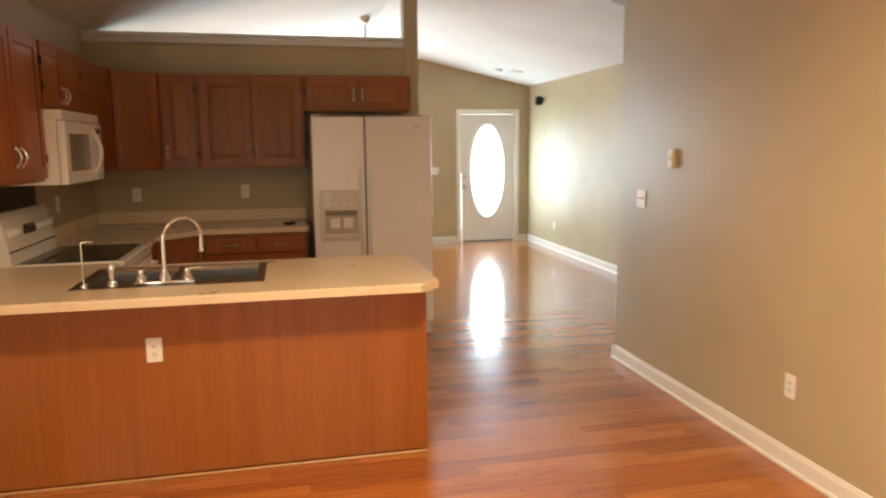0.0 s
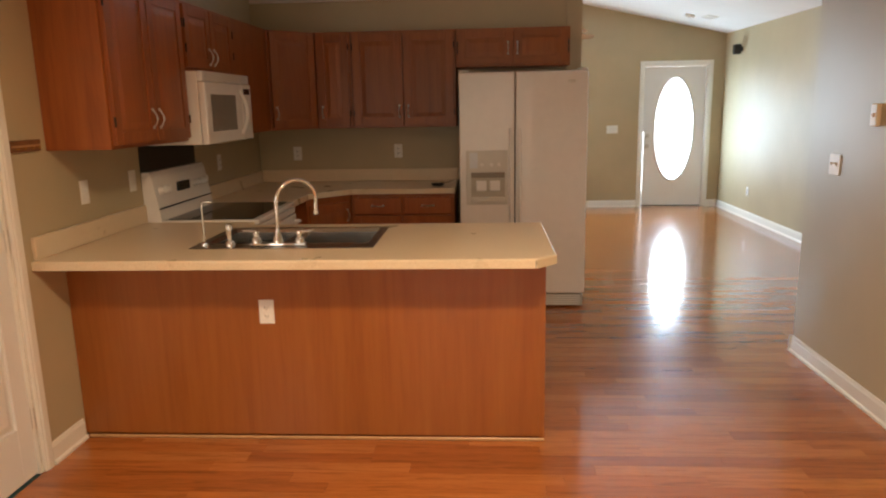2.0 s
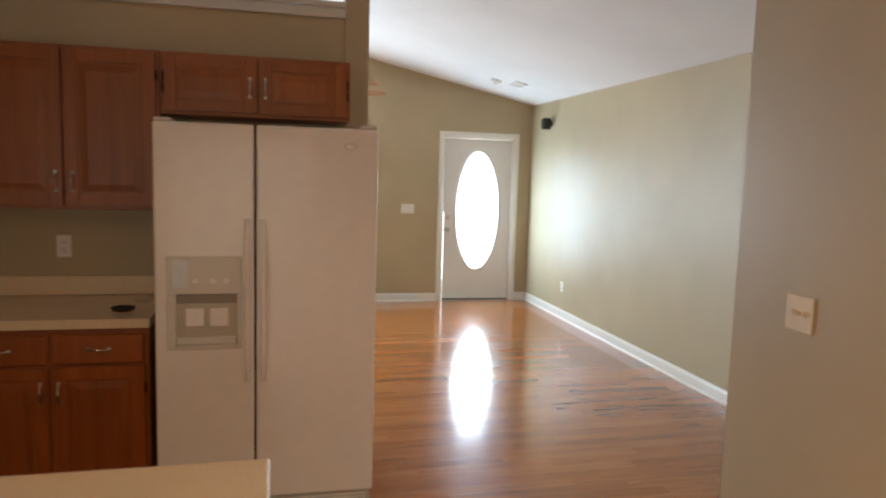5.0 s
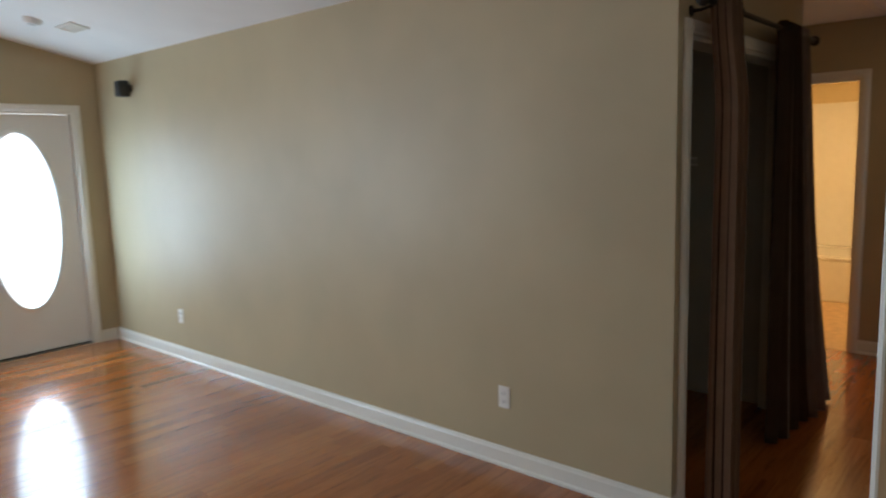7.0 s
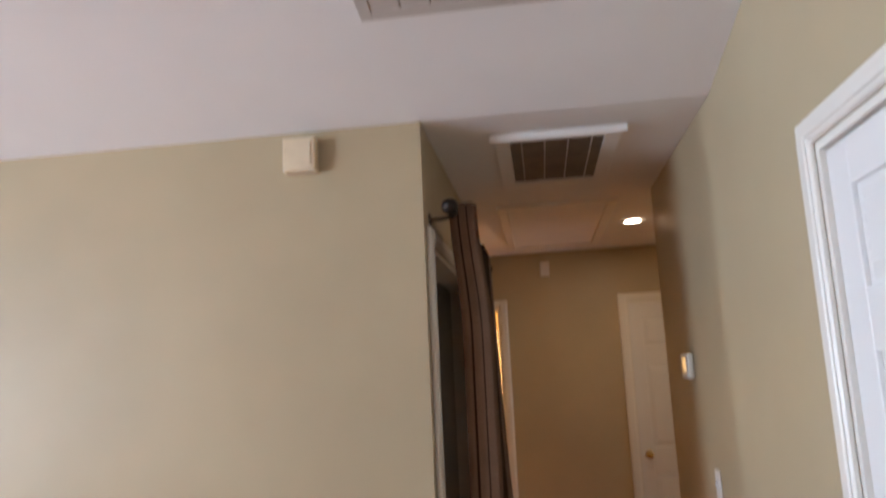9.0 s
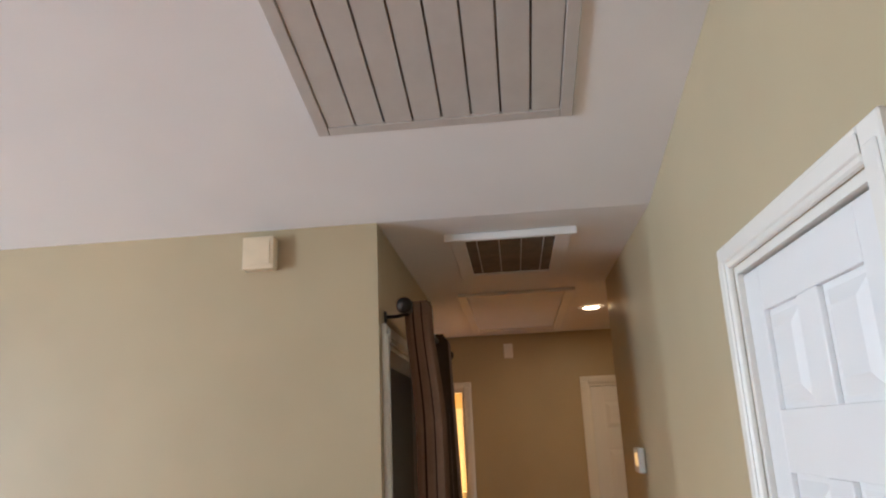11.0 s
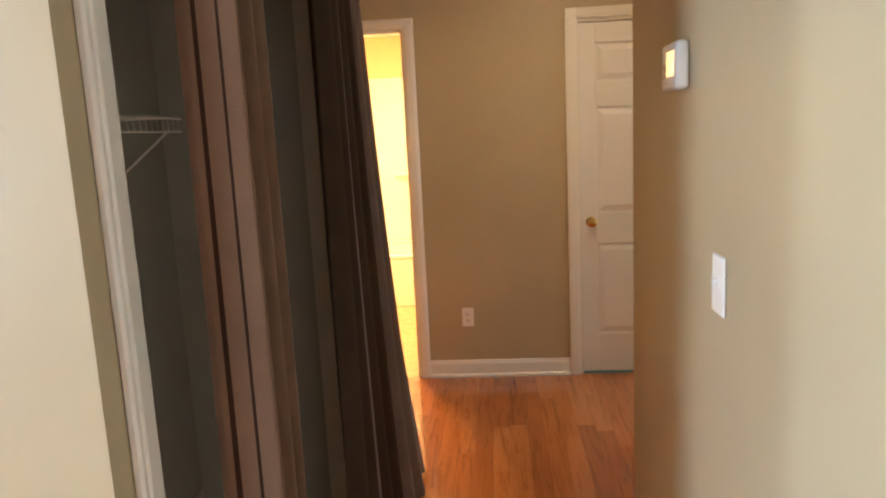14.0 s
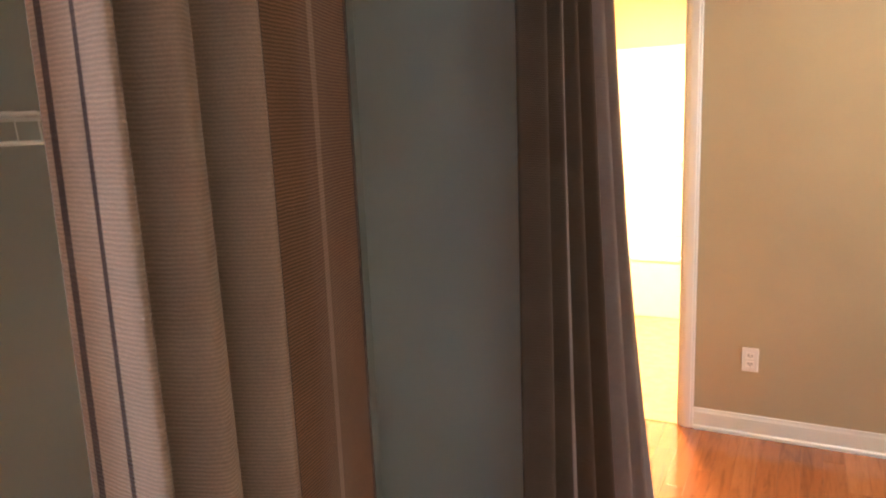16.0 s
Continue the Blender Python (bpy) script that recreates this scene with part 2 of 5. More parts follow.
GREYG = plain("smoked oven glass", (0.22, 0.21, 0.185), 0.12, vary=0.05)
BLACK = plain("black plastic", (0.015, 0.014, 0.013), 0.45)
IRON = plain("dark bronze iron", (0.025, 0.018, 0.013), 0.45, 0.6)
CHROME = plain("chrome", (0.85, 0.85, 0.86), 0.07, 1.0, 0.01)
STEEL = plain("brushed stainless steel", (0.42, 0.40, 0.37), 0.24, 1.0, 0.01)
NICKEL = plain("satin nickel", (0.62, 0.60, 0.56), 0.28, 1.0, 0.03)
BRASS = plain("polished brass", (0.80, 0.56, 0.20), 0.16, 1.0, 0.03)
GREYV = plain("grey grille enamel", (0.50, 0.47, 0.43), 0.5, vary=0.04)
VENTBACK = plain("dark mottled vent backing", (0.16, 0.13, 0.10), 0.9, vary=0.25)
TUBW = plain("white tub acrylic", (0.85, 0.83, 0.78), 0.2, vary=0.02, coat=0.2)
BATHW = paint("bathroom yellow paint", (0.72, 0.60, 0.36), 0.6, 0.04)
VINYL = plain("tan vinyl floor", (0.50, 0.34, 0.18), 0.35, vary=0.2)
CONC = plain("porch concrete", (0.42, 0.41, 0.38), 0.9, vary=0.15)
GRASS = plain("lawn", (0.05, 0.09, 0.025), 0.95, vary=0.4)


def laminate():
    k = Mat("cream speckled laminate", 0.3, coat=0.1)
    p = k.place((1, 1, 1))
    f, g = k.noise(p, 320, 3, 0.7), k.noise(p, 5, 3)
    c = k.ramp(f, (0.35, (0.60, 0.455, 0.285)), (0.5, (0.74, 0.595, 0.41)), (0.66, (0.79, 0.66, 0.49)))
    k.colour(k.mix(0.12, c, k.ramp(g, (0.3, (0.5, 0.38, 0.24)), (0.7, (0.72, 0.62, 0.46)))))
    k.rough(g, 0.24, 0.34)
    return k.m


def cloth(name, c, rib=0.5):
    """Cloth woven with fine level ribs about 3 mm apart."""
    k = Mat(name, 0.95, spec=0.12)
    k.b.inputs["Sheen Weight"].default_value = 0.04
    p = k.place((1, 1, 1))
    w = k.n("TexWave", Scale=105.0, Distortion=1.2, Detail=1.0)
    w.bands_direction = "Z"
    k.l(p, w.inputs["Vector"])
    weave = k.noise(p, 700, 2)
    mott = k.noise(p, 9, 4)
    col = k.ramp(mott, (0.3, tuple(v * 0.88 for v in c)), (0.7, tuple(v * 1.1 for v in c)))
    col = k.mix(0.35, col, k.mix(1.0, col, k.ramp(weave, (0.3, (0.6, 0.6, 0.6)), (0.7, (1.2, 1.2, 1.2))), "MULTIPLY"))
    k.colour(k.mix(rib, col, k.mix(1.0, col, k.ramp(w.outputs["Fac"], (0.2, (0.55, 0.53, 0.52)), (0.75, (1.15, 1.15, 1.15))), "MULTIPLY")))
    k.bump(k.mix(0.35, w.outputs["Fac"], weave), 0.5, 0.0012)
    return k.m


def glass(name):
    m = bpy.data.materials.new(name)
    m.use_nodes = True
    t = m.node_tree
    t.nodes.clear()
    out, mix_, tr, gl, fr = (t.nodes.new("ShaderNode" + k) for k in ("OutputMaterial", "MixShader", "BsdfTransparent", "BsdfGlossy", "Fresnel"))
    gl.inputs["Roughness"].default_value = 0.03
    t.links.new(fr.outputs[0], mix_.inputs[0])
    t.links.new(tr.outputs[0], mix_.inputs[1])
    t.links.new(gl.outputs[0], mix_.inputs[2])
    t.links.new(mix_.outputs[0], out.inputs[0])
    return m


def glow(name, c, strength):
    m = bpy.data.materials.new(name)
    m.use_nodes = True
    b = m.node_tree.nodes["Principled BSDF"]
    b.inputs["Base Color"].default_value = (0.8, 0.8, 0.8, 1)
    b.inputs["Emission Color"].default_value = (*c, 1)
    b.inputs["Emission Strength"].default_value = strength
    return m


LAM = laminate()
GLASS = glass("clear glass")
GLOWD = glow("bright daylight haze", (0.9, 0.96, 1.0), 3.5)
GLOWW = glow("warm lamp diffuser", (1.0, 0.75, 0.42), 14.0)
GLOWC = glow("recessed lamp diffuser", (1.0, 0.86, 0.62), 30.0)
GLOWLCD = glow("amber thermostat display", (1.0, 0.55, 0.15), 0.7)
CL_TAN = cloth("curtain tan cloth", (0.165, 0.096, 0.060), 0.35)
CL_BRN = cloth("curtain brown ribbed cloth", (0.105, 0.047, 0.021), 0.9)
CL_DRK = cloth("curtain dark stripe cloth", (0.032, 0.013, 0.007), 0.3)
# Second curtain: daylight and shade on the same fabric, put into two colours.
CL_DAYLIT = cloth("curtain cloth greyed by painted daylight", (0.25, 0.2, 0.185), 0.3)
CL_SHADED = cloth("curtain cloth darkened by painted shade", (0.082, 0.054, 0.038), 0.4)


# the setting
def wall_x(name, x0, x1, y0, y1, z1, gaps=(), mat=None, z0=0.0):
    """A wall that runs along x; gaps are (x0, x1, z0, z1)."""
    bm = bmesh.new()
    at = x0
    for a, b, c, d in sorted(gaps):
        if a > at:
            box(bm, at, a, y0, y1, z0, z1)
        if c > z0:
            box(bm, a, b, y0, y1, z0, c)
        if d < z1:
            box(bm, a, b, y0, y1, d, z1)
        at = b
    if at < x1:
        box(bm, at, x1, y0, y1, z0, z1)
    return structure(name, bm, mat or WALL)


def wall_y(name, x0, x1, y0, y1, z1, gaps=(), mat=None, z0=0.0):
    bm = bmesh.new()
    at = y0
    for a, b, c, d in sorted(gaps):
        if a > at:
            box(bm, x0, x1, at, a, z0, z1)
        if c > z0:
            box(bm, x0, x1, a, b, z0, c)
        if d < z1:
            box(bm, x0, x1, a, b, d, z1)
        at = b
    if at < y1:
        box(bm, x0, x1, at, y1, z0, z1)
    return structure(name, bm, mat or WALL)


def gable(ob, y0, y1):
    """Adds the triangle under the vault to a wall that runs along x."""
    bm = bmesh.new()
    bm.from_mesh(ob.data)
    pts = ((XL, Z0), (XR, Z0), (XRIDGE, ZR))
    a = [bm.verts.new((x, y0, z)) for x, z in pts]
    b = [bm.verts.new((x, y1, z)) for x, z in pts]
    bm.faces.new(a), bm.faces.new(b[::-1])
    for i in range(3):
        j = (i + 1) % 3
        bm.faces.new((a[i], b[i], b[j], a[j]))
    bmesh.ops.recalc_face_normals(bm, faces=bm.faces)
    bm.to_mesh(ob.data)
    bm.free()


DX0, DX1 = 0.402, 1.318        # front door opening
CDX0, CDX1 = 0.11, 0.762       # closet door by the kitchen corner
ND0, ND1 = -0.52, -0.06        # narrow door in the end wall
BD0, BD1 = 0.895, 1.60         # bathroom opening
OX0, OX1 = 1.642, 3.12         # curtained closet opening
wall_f = wall_x("wall_north", XL - 0.12, XR + 0.12, YF, YF + 0.14, Z0, [(DX0, DX1, 0, 2.045), (-3.15, -1.45, 0.62, 2.08)])
gable(wall_f, YF, YF + 0.14)
wall_b = wall_x("wall_south", XL - 0.12, 0.12, YB - 0.14, YB, Z0, [(-2.9, -1.1, 0, 2.05)])
gable(wall_b, YB - 0.14, YB)
wall_y("wall_west", XL - 0.12, XL, YB, YF, Z0, [(-2.28, -1.56, 0, 2.045), (-5.0, -3.2, 0.7, 2.08)])
bm = bmesh.new()
for y0, y1 in ((YB, YS),):
    box(bm, 0, 0.12, y0, y1, 0, Z0 + SLOPE * (XR - 0.12) - 0.01)
wall_ke = structure("wall_east_kitchen", bm, WALL)
wall_y("wall_east_living", XR, XR + 0.12, YN + 0.0, YF, Z0 + 0.1)
hall_s = wall_x("wall_hall_south", 0.12, XH, YS - 0.12, YS, Z0, [(CDX0 + 0.02, CDX1, 0, 2.045)])
# sloping top of the hall's south wall under the vault
bm = bmesh.new()
bm.from_mesh(hall_s.data)
tri = ((0.12, Z0), (XR, Z0), (0.12, Z0 + SLOPE * (XR - 0.12)))
a = [bm.verts.new((x, YS - 0.12, z)) for x, z in tri]
b = [bm.verts.new((x, YS, z)) for x, z in tri]
bm.faces.new(a), bm.faces.new(b[::-1])
for i in range(3):
    bm.faces.new((a[i], b[i], b[(i + 1) % 3], a[(i + 1) % 3]))
bmesh.ops.recalc_face_normals(bm, faces=bm.faces)
bm.to_mesh(hall_s.data)
bm.free()
wall_y("wall_hall_return", XH - 0.12, XH, YA, YS - 0.12, Z0)
wall_x("wall_alcove", XH - 0.12, XE, YA - 0.12, YA, Z0, [(3.74, 4.50, 0, 2.045)])
wall_y("wall_hall_end", XE, XE + 0.12, YA - 0.12, 2.3, Z0, [(ND0, ND1, 0, 2.045), (BD0, BD1, 0, 2.045)])
wall_x("wall_hall_north", XR + 0.12, 3.30, YN, YN + 0.12, Z0, [(OX0, OX1, 0, 2.045)])
wall_y("wall_hall_corner", 3.18, 3.30, YN + 0.12, 2.3, Z0)
wall_x("wall_hall_far_north", 3.30, XE, 2.18, 2.30, Z0)
wall_x("wall_closet_back", XR + 0.12, 3.18, 1.62, 1.74, Z0, mat=CLOSET)
structure("closet_lining", boxes((XR + 0.12, XR + 0.132, YN + 0.12, 1.62, 0, Z0), (3.168, 3.18, YN + 0.12, 1.62, 0, Z0)), CLOSET)
# kitchen back wall with a plant ledge on top, and the post at its end
wall_x("wall_kitchen_back", XL, -1.23, YK, YK + 0.12, LEDGE - 0.06)
structure("wall_kitchen_post", boxes((-1.23, -1.105, YK - 0.01, YK + 0.13, 0, ZR - 0.02)), WALL)
bm = boxes((XL, -1.235, YK - 0.025, YK + 0.145, LEDGE - 0.03, LEDGE), bevel=0.004)
box(bm, XL, -1.235, YK - 0.016, YK - 0.002, LEDGE - 0.085, LEDGE - 0.031, 0.004)
structure("trim_ledge", bm, paint("ledge trim paint", (0.66, 0.63, 0.56), 0.4), "painted ledge cap on the kitchen partition", "trim")
# ceilings
bm = bmesh.new()
for xa, xb, za, zb in ((XR, XRIDGE, Z0, ZR), (XRIDGE, XL, ZR, Z0)):
    q = [bm.verts.new((x, y, z + dz)) for dz in (0, 0.1) for x, z, y in ((xa, za, YB - 0.1), (xb, zb, YB - 0.1), (xb, zb, YF + 0.1), (xa, za, YF + 0.1))]
    for f in ((0, 1, 2, 3), (7, 6, 5, 4), (0, 4, 5, 1), (2, 6, 7, 3), (1, 5, 6, 2), (3, 7, 4, 0)):
        bm.faces.new([q[i] for i in f])
structure("ceiling", bm, CEIL, "white vaulted ceiling")
structure("ceiling_hall", boxes((XR, XE + 0.12, YA - 0.12, 2.3, Z0 + 0.001, Z0 + 0.1)), CEIL, "flat white hall ceiling")
structure("ceiling_bath", boxes((XE + 0.12, 7.5, -0.9, 2.4, Z0, Z0 + 0.1)), CEIL)
# small closet behind the white door, narrow cupboard, bedroom
structure("wall_cupboard", boxes((0.12, 0.98, -0.84, -0.72, 0, Z0), (0.98, 1.1, -0.84, YS - 0.12, 0, Z0)), CLOSET)
structure("wall_bedroom", boxes((2.6, 5.3, -2.72, -2.6, 0, Z0), (2.6, 2.72, -2.6, YA - 0.12, 0, Z0), (5.18, 5.3, -2.6, YA - 0.12, 0, Z0)), WALL)
structure("ceiling_bedroom", boxes((2.6, 5.3, -2.72, YA - 0.12, Z0, Z0 + 0.1)), CEIL)
structure("wall_narrow_cupboard", boxes((XE + 0.12, 5.3, -0.56, -0.53, 0, Z0), (XE + 0.12, 5.3, -0.05, -0.02, 0, Z0), (5.3, 5.33, -0.56, -0.02, 0, Z0)), CLOSET)
# bathroom
structure("wall_bath", boxes((XE + 0.12, 7.5, 0.35, 0.47, 0, Z0), (XE + 0.12, 7.5, 2.3, 2.42, 0, Z0), (7.38, 7.5, 0.47, 2.3, 0, Z0), (XE + 0.12, XE + 0.125, BD1 + 0.06, 2.3, 0, Z0)), BATHW)
structure("floor_bath", boxes((XE, 7.4, 0.35, 2.4, -0.05, 0.002)), VINYL, "tan vinyl bathroom floor")
# ground outside
structure("ground", boxes((-60, 60, -60, 60, -0.4, -0.25)), GRASS, "mown lawn round the house")
structure("porch", boxes((-1, 3, YF + 0.14, YF + 2.2, -0.25, -0.06)), CONC, "grey concrete porch slab")
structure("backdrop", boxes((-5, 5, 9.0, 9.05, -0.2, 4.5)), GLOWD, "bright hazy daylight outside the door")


def baseboard(name, p, q, inward):
    """Moulded skirting with a shoe strip, from p to q along a wall; inward is the way into the room."""
    p, q, n = Vector((*p, 0)), Vector((*q, 0)), Vector((*inward, 0))
    prof = ((0, 0), (0.022, 0), (0.021, 0.012), (0.013, 0.02), (0.012, 0.08), (0.008, 0.09), (0.006, 0.1), (0, 0.102))
    bm = bmesh.new()
    ends = [[bm.verts.new(e + n * d + Vector((0, 0, z))) for d, z in prof] for e in (p, q)]
    k = len(prof)
    for i in range(k):
        bm.faces.new((ends[0][i], ends[0][(i + 1) % k], ends[1][(i + 1) % k], ends[1][i]))
    bm.faces.new(ends[0]), bm.faces.new(ends[1][::-1])
    return structure(name, bm, TRIM, "white moulded baseboard", "baseboard")


for i, (p, q, n) in enumerate((
        ((0, YB), (0, YS), (-1, 0)), ((XR, YN), (XR, YF), (-1, 0)), ((DX1 + 0.058, YF), (XR - 0.022, YF), (0, -1)),
        ((XL, YF), (DX0 - 0.058, YF), (0, -1)), ((XL, -1.50), (XL, -1.245), (1, 0)), ((XL, YB), (XL, -2.34), (1, 0)),
        ((CDX1 + 0.058, YS), (XH, YS), (0, 1)), ((-0.02, YS), (CDX0 - 0.05, YS), (0, 1)), ((XE, ND1 + 0.058), (XE, BD0 - 0.058), (-1, 0)),
        ((-1.105, YK - 0.01), (-1.105, YK + 0.13), (1, 0)), ((XL, YK + 0.12), (-1.23, YK + 0.12), (0, 1)), ((XH, YA), (XH, YS), (1, 0)),
        ((XR + 0.0, YN), (OX0 - 0.058, YN), (0, -1)), ((XR + 0.14, 1.62), (3.16, 1.62), (0, -1)))):
    baseboard("baseboard" if i == 0 else "baseboard.%03d" % i, p, q, n)


def casing(name, m, w, h, depth=0.12, head=True):
    """Door trim round an opening of w by h, front towards local -y, with the jamb lining behind."""
    bm = bmesh.new()
    c = 0.057
    for x0, x1 in ((-c, 0.004), (w - 0.004, w + c)):
        box(bm, x0, x1, -0.016, 0, 0, h + c if head else h, 0.004)
        box(bm, x0 + 0.012, x1 - 0.012, -0.021, -0.014, 0, h + 0.02, 0.003)
    box(bm, 0.004, w - 0.004, -0.016, 0, h, h + c, 0.004)
    box(bm, 0.002, w - 0.002, -0.021, -0.014, h + 0.012, h + c - 0.012, 0.003)
    for x0, x1 in ((0, 0.018), (w - 0.018, w)):
        box(bm, x0, x1, 0.0005, depth, 0, h - 0.018)
    box(bm, 0, w, 0.0005, depth, h - 0.018, h)
    ob = structure(name, bm, TRIM, "white painted door casing", "trim")
    ob.matrix_basis = m
    return ob


def leaf(name, parent, w, h, t, cols, rows, mat, m=None, frame=0.1, rise=0.0, label="", inset=0.012):
    """A panelled door leaf: front towards -y, hinged corner at the origin. rows: heights (z0, z1) of the panels."""
    bm = bmesh.new()
    box(bm, 0, w, inset, t, 0, h)
    pw = (w - frame * (cols + 1)) / cols
    xs = [(frame + k * (pw + frame), frame + k * (pw + frame) + pw) for k in range(cols)]
    ob = part(name, bm, mat, parent, label, m)
    edges = [0, *[v for r in rows for v in r], h]
    for z0, z1 in zip(edges[::2], edges[1::2]):
        part("rail", boxes((frame + 0.0004, w - frame - 0.0004, 0, inset, z0, z1), bevel=0.0015), mat, ob)
    for x in (0, w - frame):
        part("stile", boxes((x, x + frame, 0, inset, 0, h), bevel=0.0015), mat, ob)
    for (_, x0), (x1, _) in zip(xs, xs[1:]):
        for z0, z1 in rows:
            part("mullion", boxes((x0, x1, 0, inset, z0 + 0.0004, z1 - 0.0004), bevel=0.0015), mat, ob)
    for z0, z1 in rows:
        for x0, x1 in xs:
            b2 = bmesh.new()
            g, s, y1, y0 = 0.012, 0.03, inset - 0.0005, rise
            o = [(x0 + g, z0 + g), (x1 - g, z0 + g), (x1 - g, z1 - g), (x0 + g, z1 - g)]
            s = min(s, (x1 - x0) * 0.2, (z1 - z0) * 0.2)
            n = [(x0 + g + s, z0 + g + s), (x1 - g - s, z0 + g + s), (x1 - g - s, z1 - g - s), (x0 + g + s, z1 - g - s)]
            A = [b2.verts.new((x, y1, z)) for x, z in o]
            B = [b2.verts.new((x, y0, z)) for x, z in n]
            b2.faces.new(B)
            b2.faces.new(A[::-1])
            for i in range(4):
                b2.faces.new((A[i], A[(i + 1) % 4], B[(i + 1) % 4], B[i]))
            part("panel", b2, mat, ob)
    return ob


def knob(parent, x, y, z, mat, m=None, name="door_knob"):
    """A round knob on its rose; sticks out towards -y."""
    bm = bmesh.new()
    turn = Matrix.Translation((x, y, z)) @ Matrix.Rotation(radians(90), 4, "X")
    lathe(bm, ((0.0, 0.0), (0.031, 0.0), (0.031, 0.004), (0.012, 0.01), (0.011, 0.028), (0.02, 0.034), (0.027, 0.045), (0.026, 0.056), (0.015, 0.064), (0, 0.065)), 20, turn)
    return part(name, bm, mat, parent, "round metal door knob", m, True)


def hinge(parent, x, y, z, mat):
    bm = boxes((x - 0.012, x + 0.012, y - 0.003, y + 0.001, z - 0.045, z + 0.045))
    tube(bm, [(x, y - 0.006, z - 0.047), (x, y - 0.006, z + 0.047)], 0.006, 8)
    part("hinge", bm, mat, parent)


# front door with an oval light
casing("trim_front_door", pose(DX0, YF, 0), DX1 - DX0, 2.045, 0.14)
fd = tagged(thing("door_1", pose(DX0 + 0.042, YF + 0.045, 0.008), "white front door with a bright oval glass light", "door"), kind="structure")
W, H, CX, CZ, RX, RZ = 0.852, 2.014, 0.421, 1.127, 0.275, 0.735
bm = bmesh.new()
N = 48
ell = [(CX + RX * math.cos(2 * math.pi * k / N), CZ + RZ * math.sin(2 * math.pi * k / N)) for k in range(N)]
for y in (0.0, 0.030):
    out = [bm.verts.new((x, y, z)) for x, z in ((0, 0), (W, 0), (W, H), (0, H))]
    inn = [bm.verts.new((x, y, z)) for x, z in ell]
    es = [bm.edges.new((v[i], v[(i + 1) % len(v)])) for v in (out, inn) for i in range(len(v))]
    bmesh.ops.triangle_fill(bm, edges=es, use_beauty=True)
    if y == 0.0:
        o1, i1 = out, inn
for A, B in ((o1, out), (i1, inn)):
    for i in range(len(A)):
        bm.faces.new((A[i], A[(i + 1) % len(A)], B[(i + 1) % len(A)], B[i]))
part("leaf", bm, DOORW, fd)
bm = bmesh.new()
rings = []
for k in range(N):
    a = 2 * math.pi * k / N
    ring = []
    for s, y in ((1.0, 0.002), (1.0, -0.008), (1.05, -0.012), (1.10, -0.004), (1.11, 0.0)):
        e = RX * (s - 1) * 1.2
        ring.append(bm.verts.new((CX + (RX + e) * math.cos(a), y, CZ + (RZ + e) * math.sin(a))))
    rings.append(ring)
for k in range(N):
    A, B = rings[k], rings[(k + 1) % N]
    for i in range(4):
        bm.faces.new((A[i], A[i + 1], B[i + 1], B[i]))
part("glass_frame", bm, DOORW, fd, "raised white oval moulding", smooth=True)
bm = bmesh.new()
bm.faces.new([bm.verts.new((CX + (RX - 0.001) * math.cos(2 * math.pi * k / N), 0.02, CZ + (RZ - 0.001) * math.sin(2 * math.pi * k / N))) for k in range(N)])
pane = part("pane", bm, GLASS, fd, "clear oval glass")
pane.visible_shadow = False
bm = bmesh.new()
lathe(bm, ((0.0, 0), (0.032, 0), (0.03, 0.012), (0.02, 0.016), (0, 0.017)), 18, Matrix.Translation((0.046, 0, 1.04)) @ Matrix.Rotation(radians(90), 4, "X"))
box(bm, 0.036, 0.056, -0.03, -0.014, 1.034, 1.046, 0.003)
part("deadbolt", bm, NICKEL, fd, "satin nickel deadbolt", smooth=True)
bm = bmesh.new()
lathe(bm, ((0.0, 0), (0.033, 0), (0.03, 0.01), (0.012, 0.014), (0.012, 0.045), (0, 0.046)), 18, Matrix.Translation((0.046, 0, 0.885)) @ Matrix.Rotation(radians(90), 4, "X"))
tube(bm, [(0.046, -0.042, 0.885), (0.014, -0.044, 0.884), (-0.05, -0.04, 0.88)], [0.011, 0.009, 0.007], 10)
part("lever_handle", bm, NICKEL, fd, "satin nickel lever handle", smooth=True)
part("weatherstrip", boxes((-0.023, -0.0005, 0.004, 0.028, 1.10, H)), DOORW, fd, "white weatherstrip above the lock")
part("door_sweep", boxes((0.0, W, -0.004, 0.04, -0.006, 0.012)), BLACK, fd, "black rubber sweep")
structure("threshold", boxes((DX0, DX1, YF - 0.01, YF + 0.14, -0.01, 0.008)), NICKEL, "metal door threshold", "trim")

# white six-panel door by the kitchen corner
SIX = [(0.24, 0.86), (1.02, 1.60), (1.72, 1.92)]
casing("trim_white_door", pose(CDX1, YS, 0, 0, 0, 180), CDX1 - CDX0, 2.045)
wd = tagged(thing("door_2", pose(CDX1 - 0.02, YS - 0.012, 0.008, 0, 0, 180), "white six-panel closet door with a brass knob", "door"), kind="structure")
leaf("leaf", wd, CDX1 - CDX0 - 0.04, 2.014, 0.036, 2, SIX, DOORW, frame=0.09)
knob(wd, 0.058, 0.0, 0.895, BRASS)
part("latch_plate", boxes((-0.004, 0.001, 0.004, 0.03, 0.84, 0.95)), BLACK, wd, "dark latch plate on the door edge")

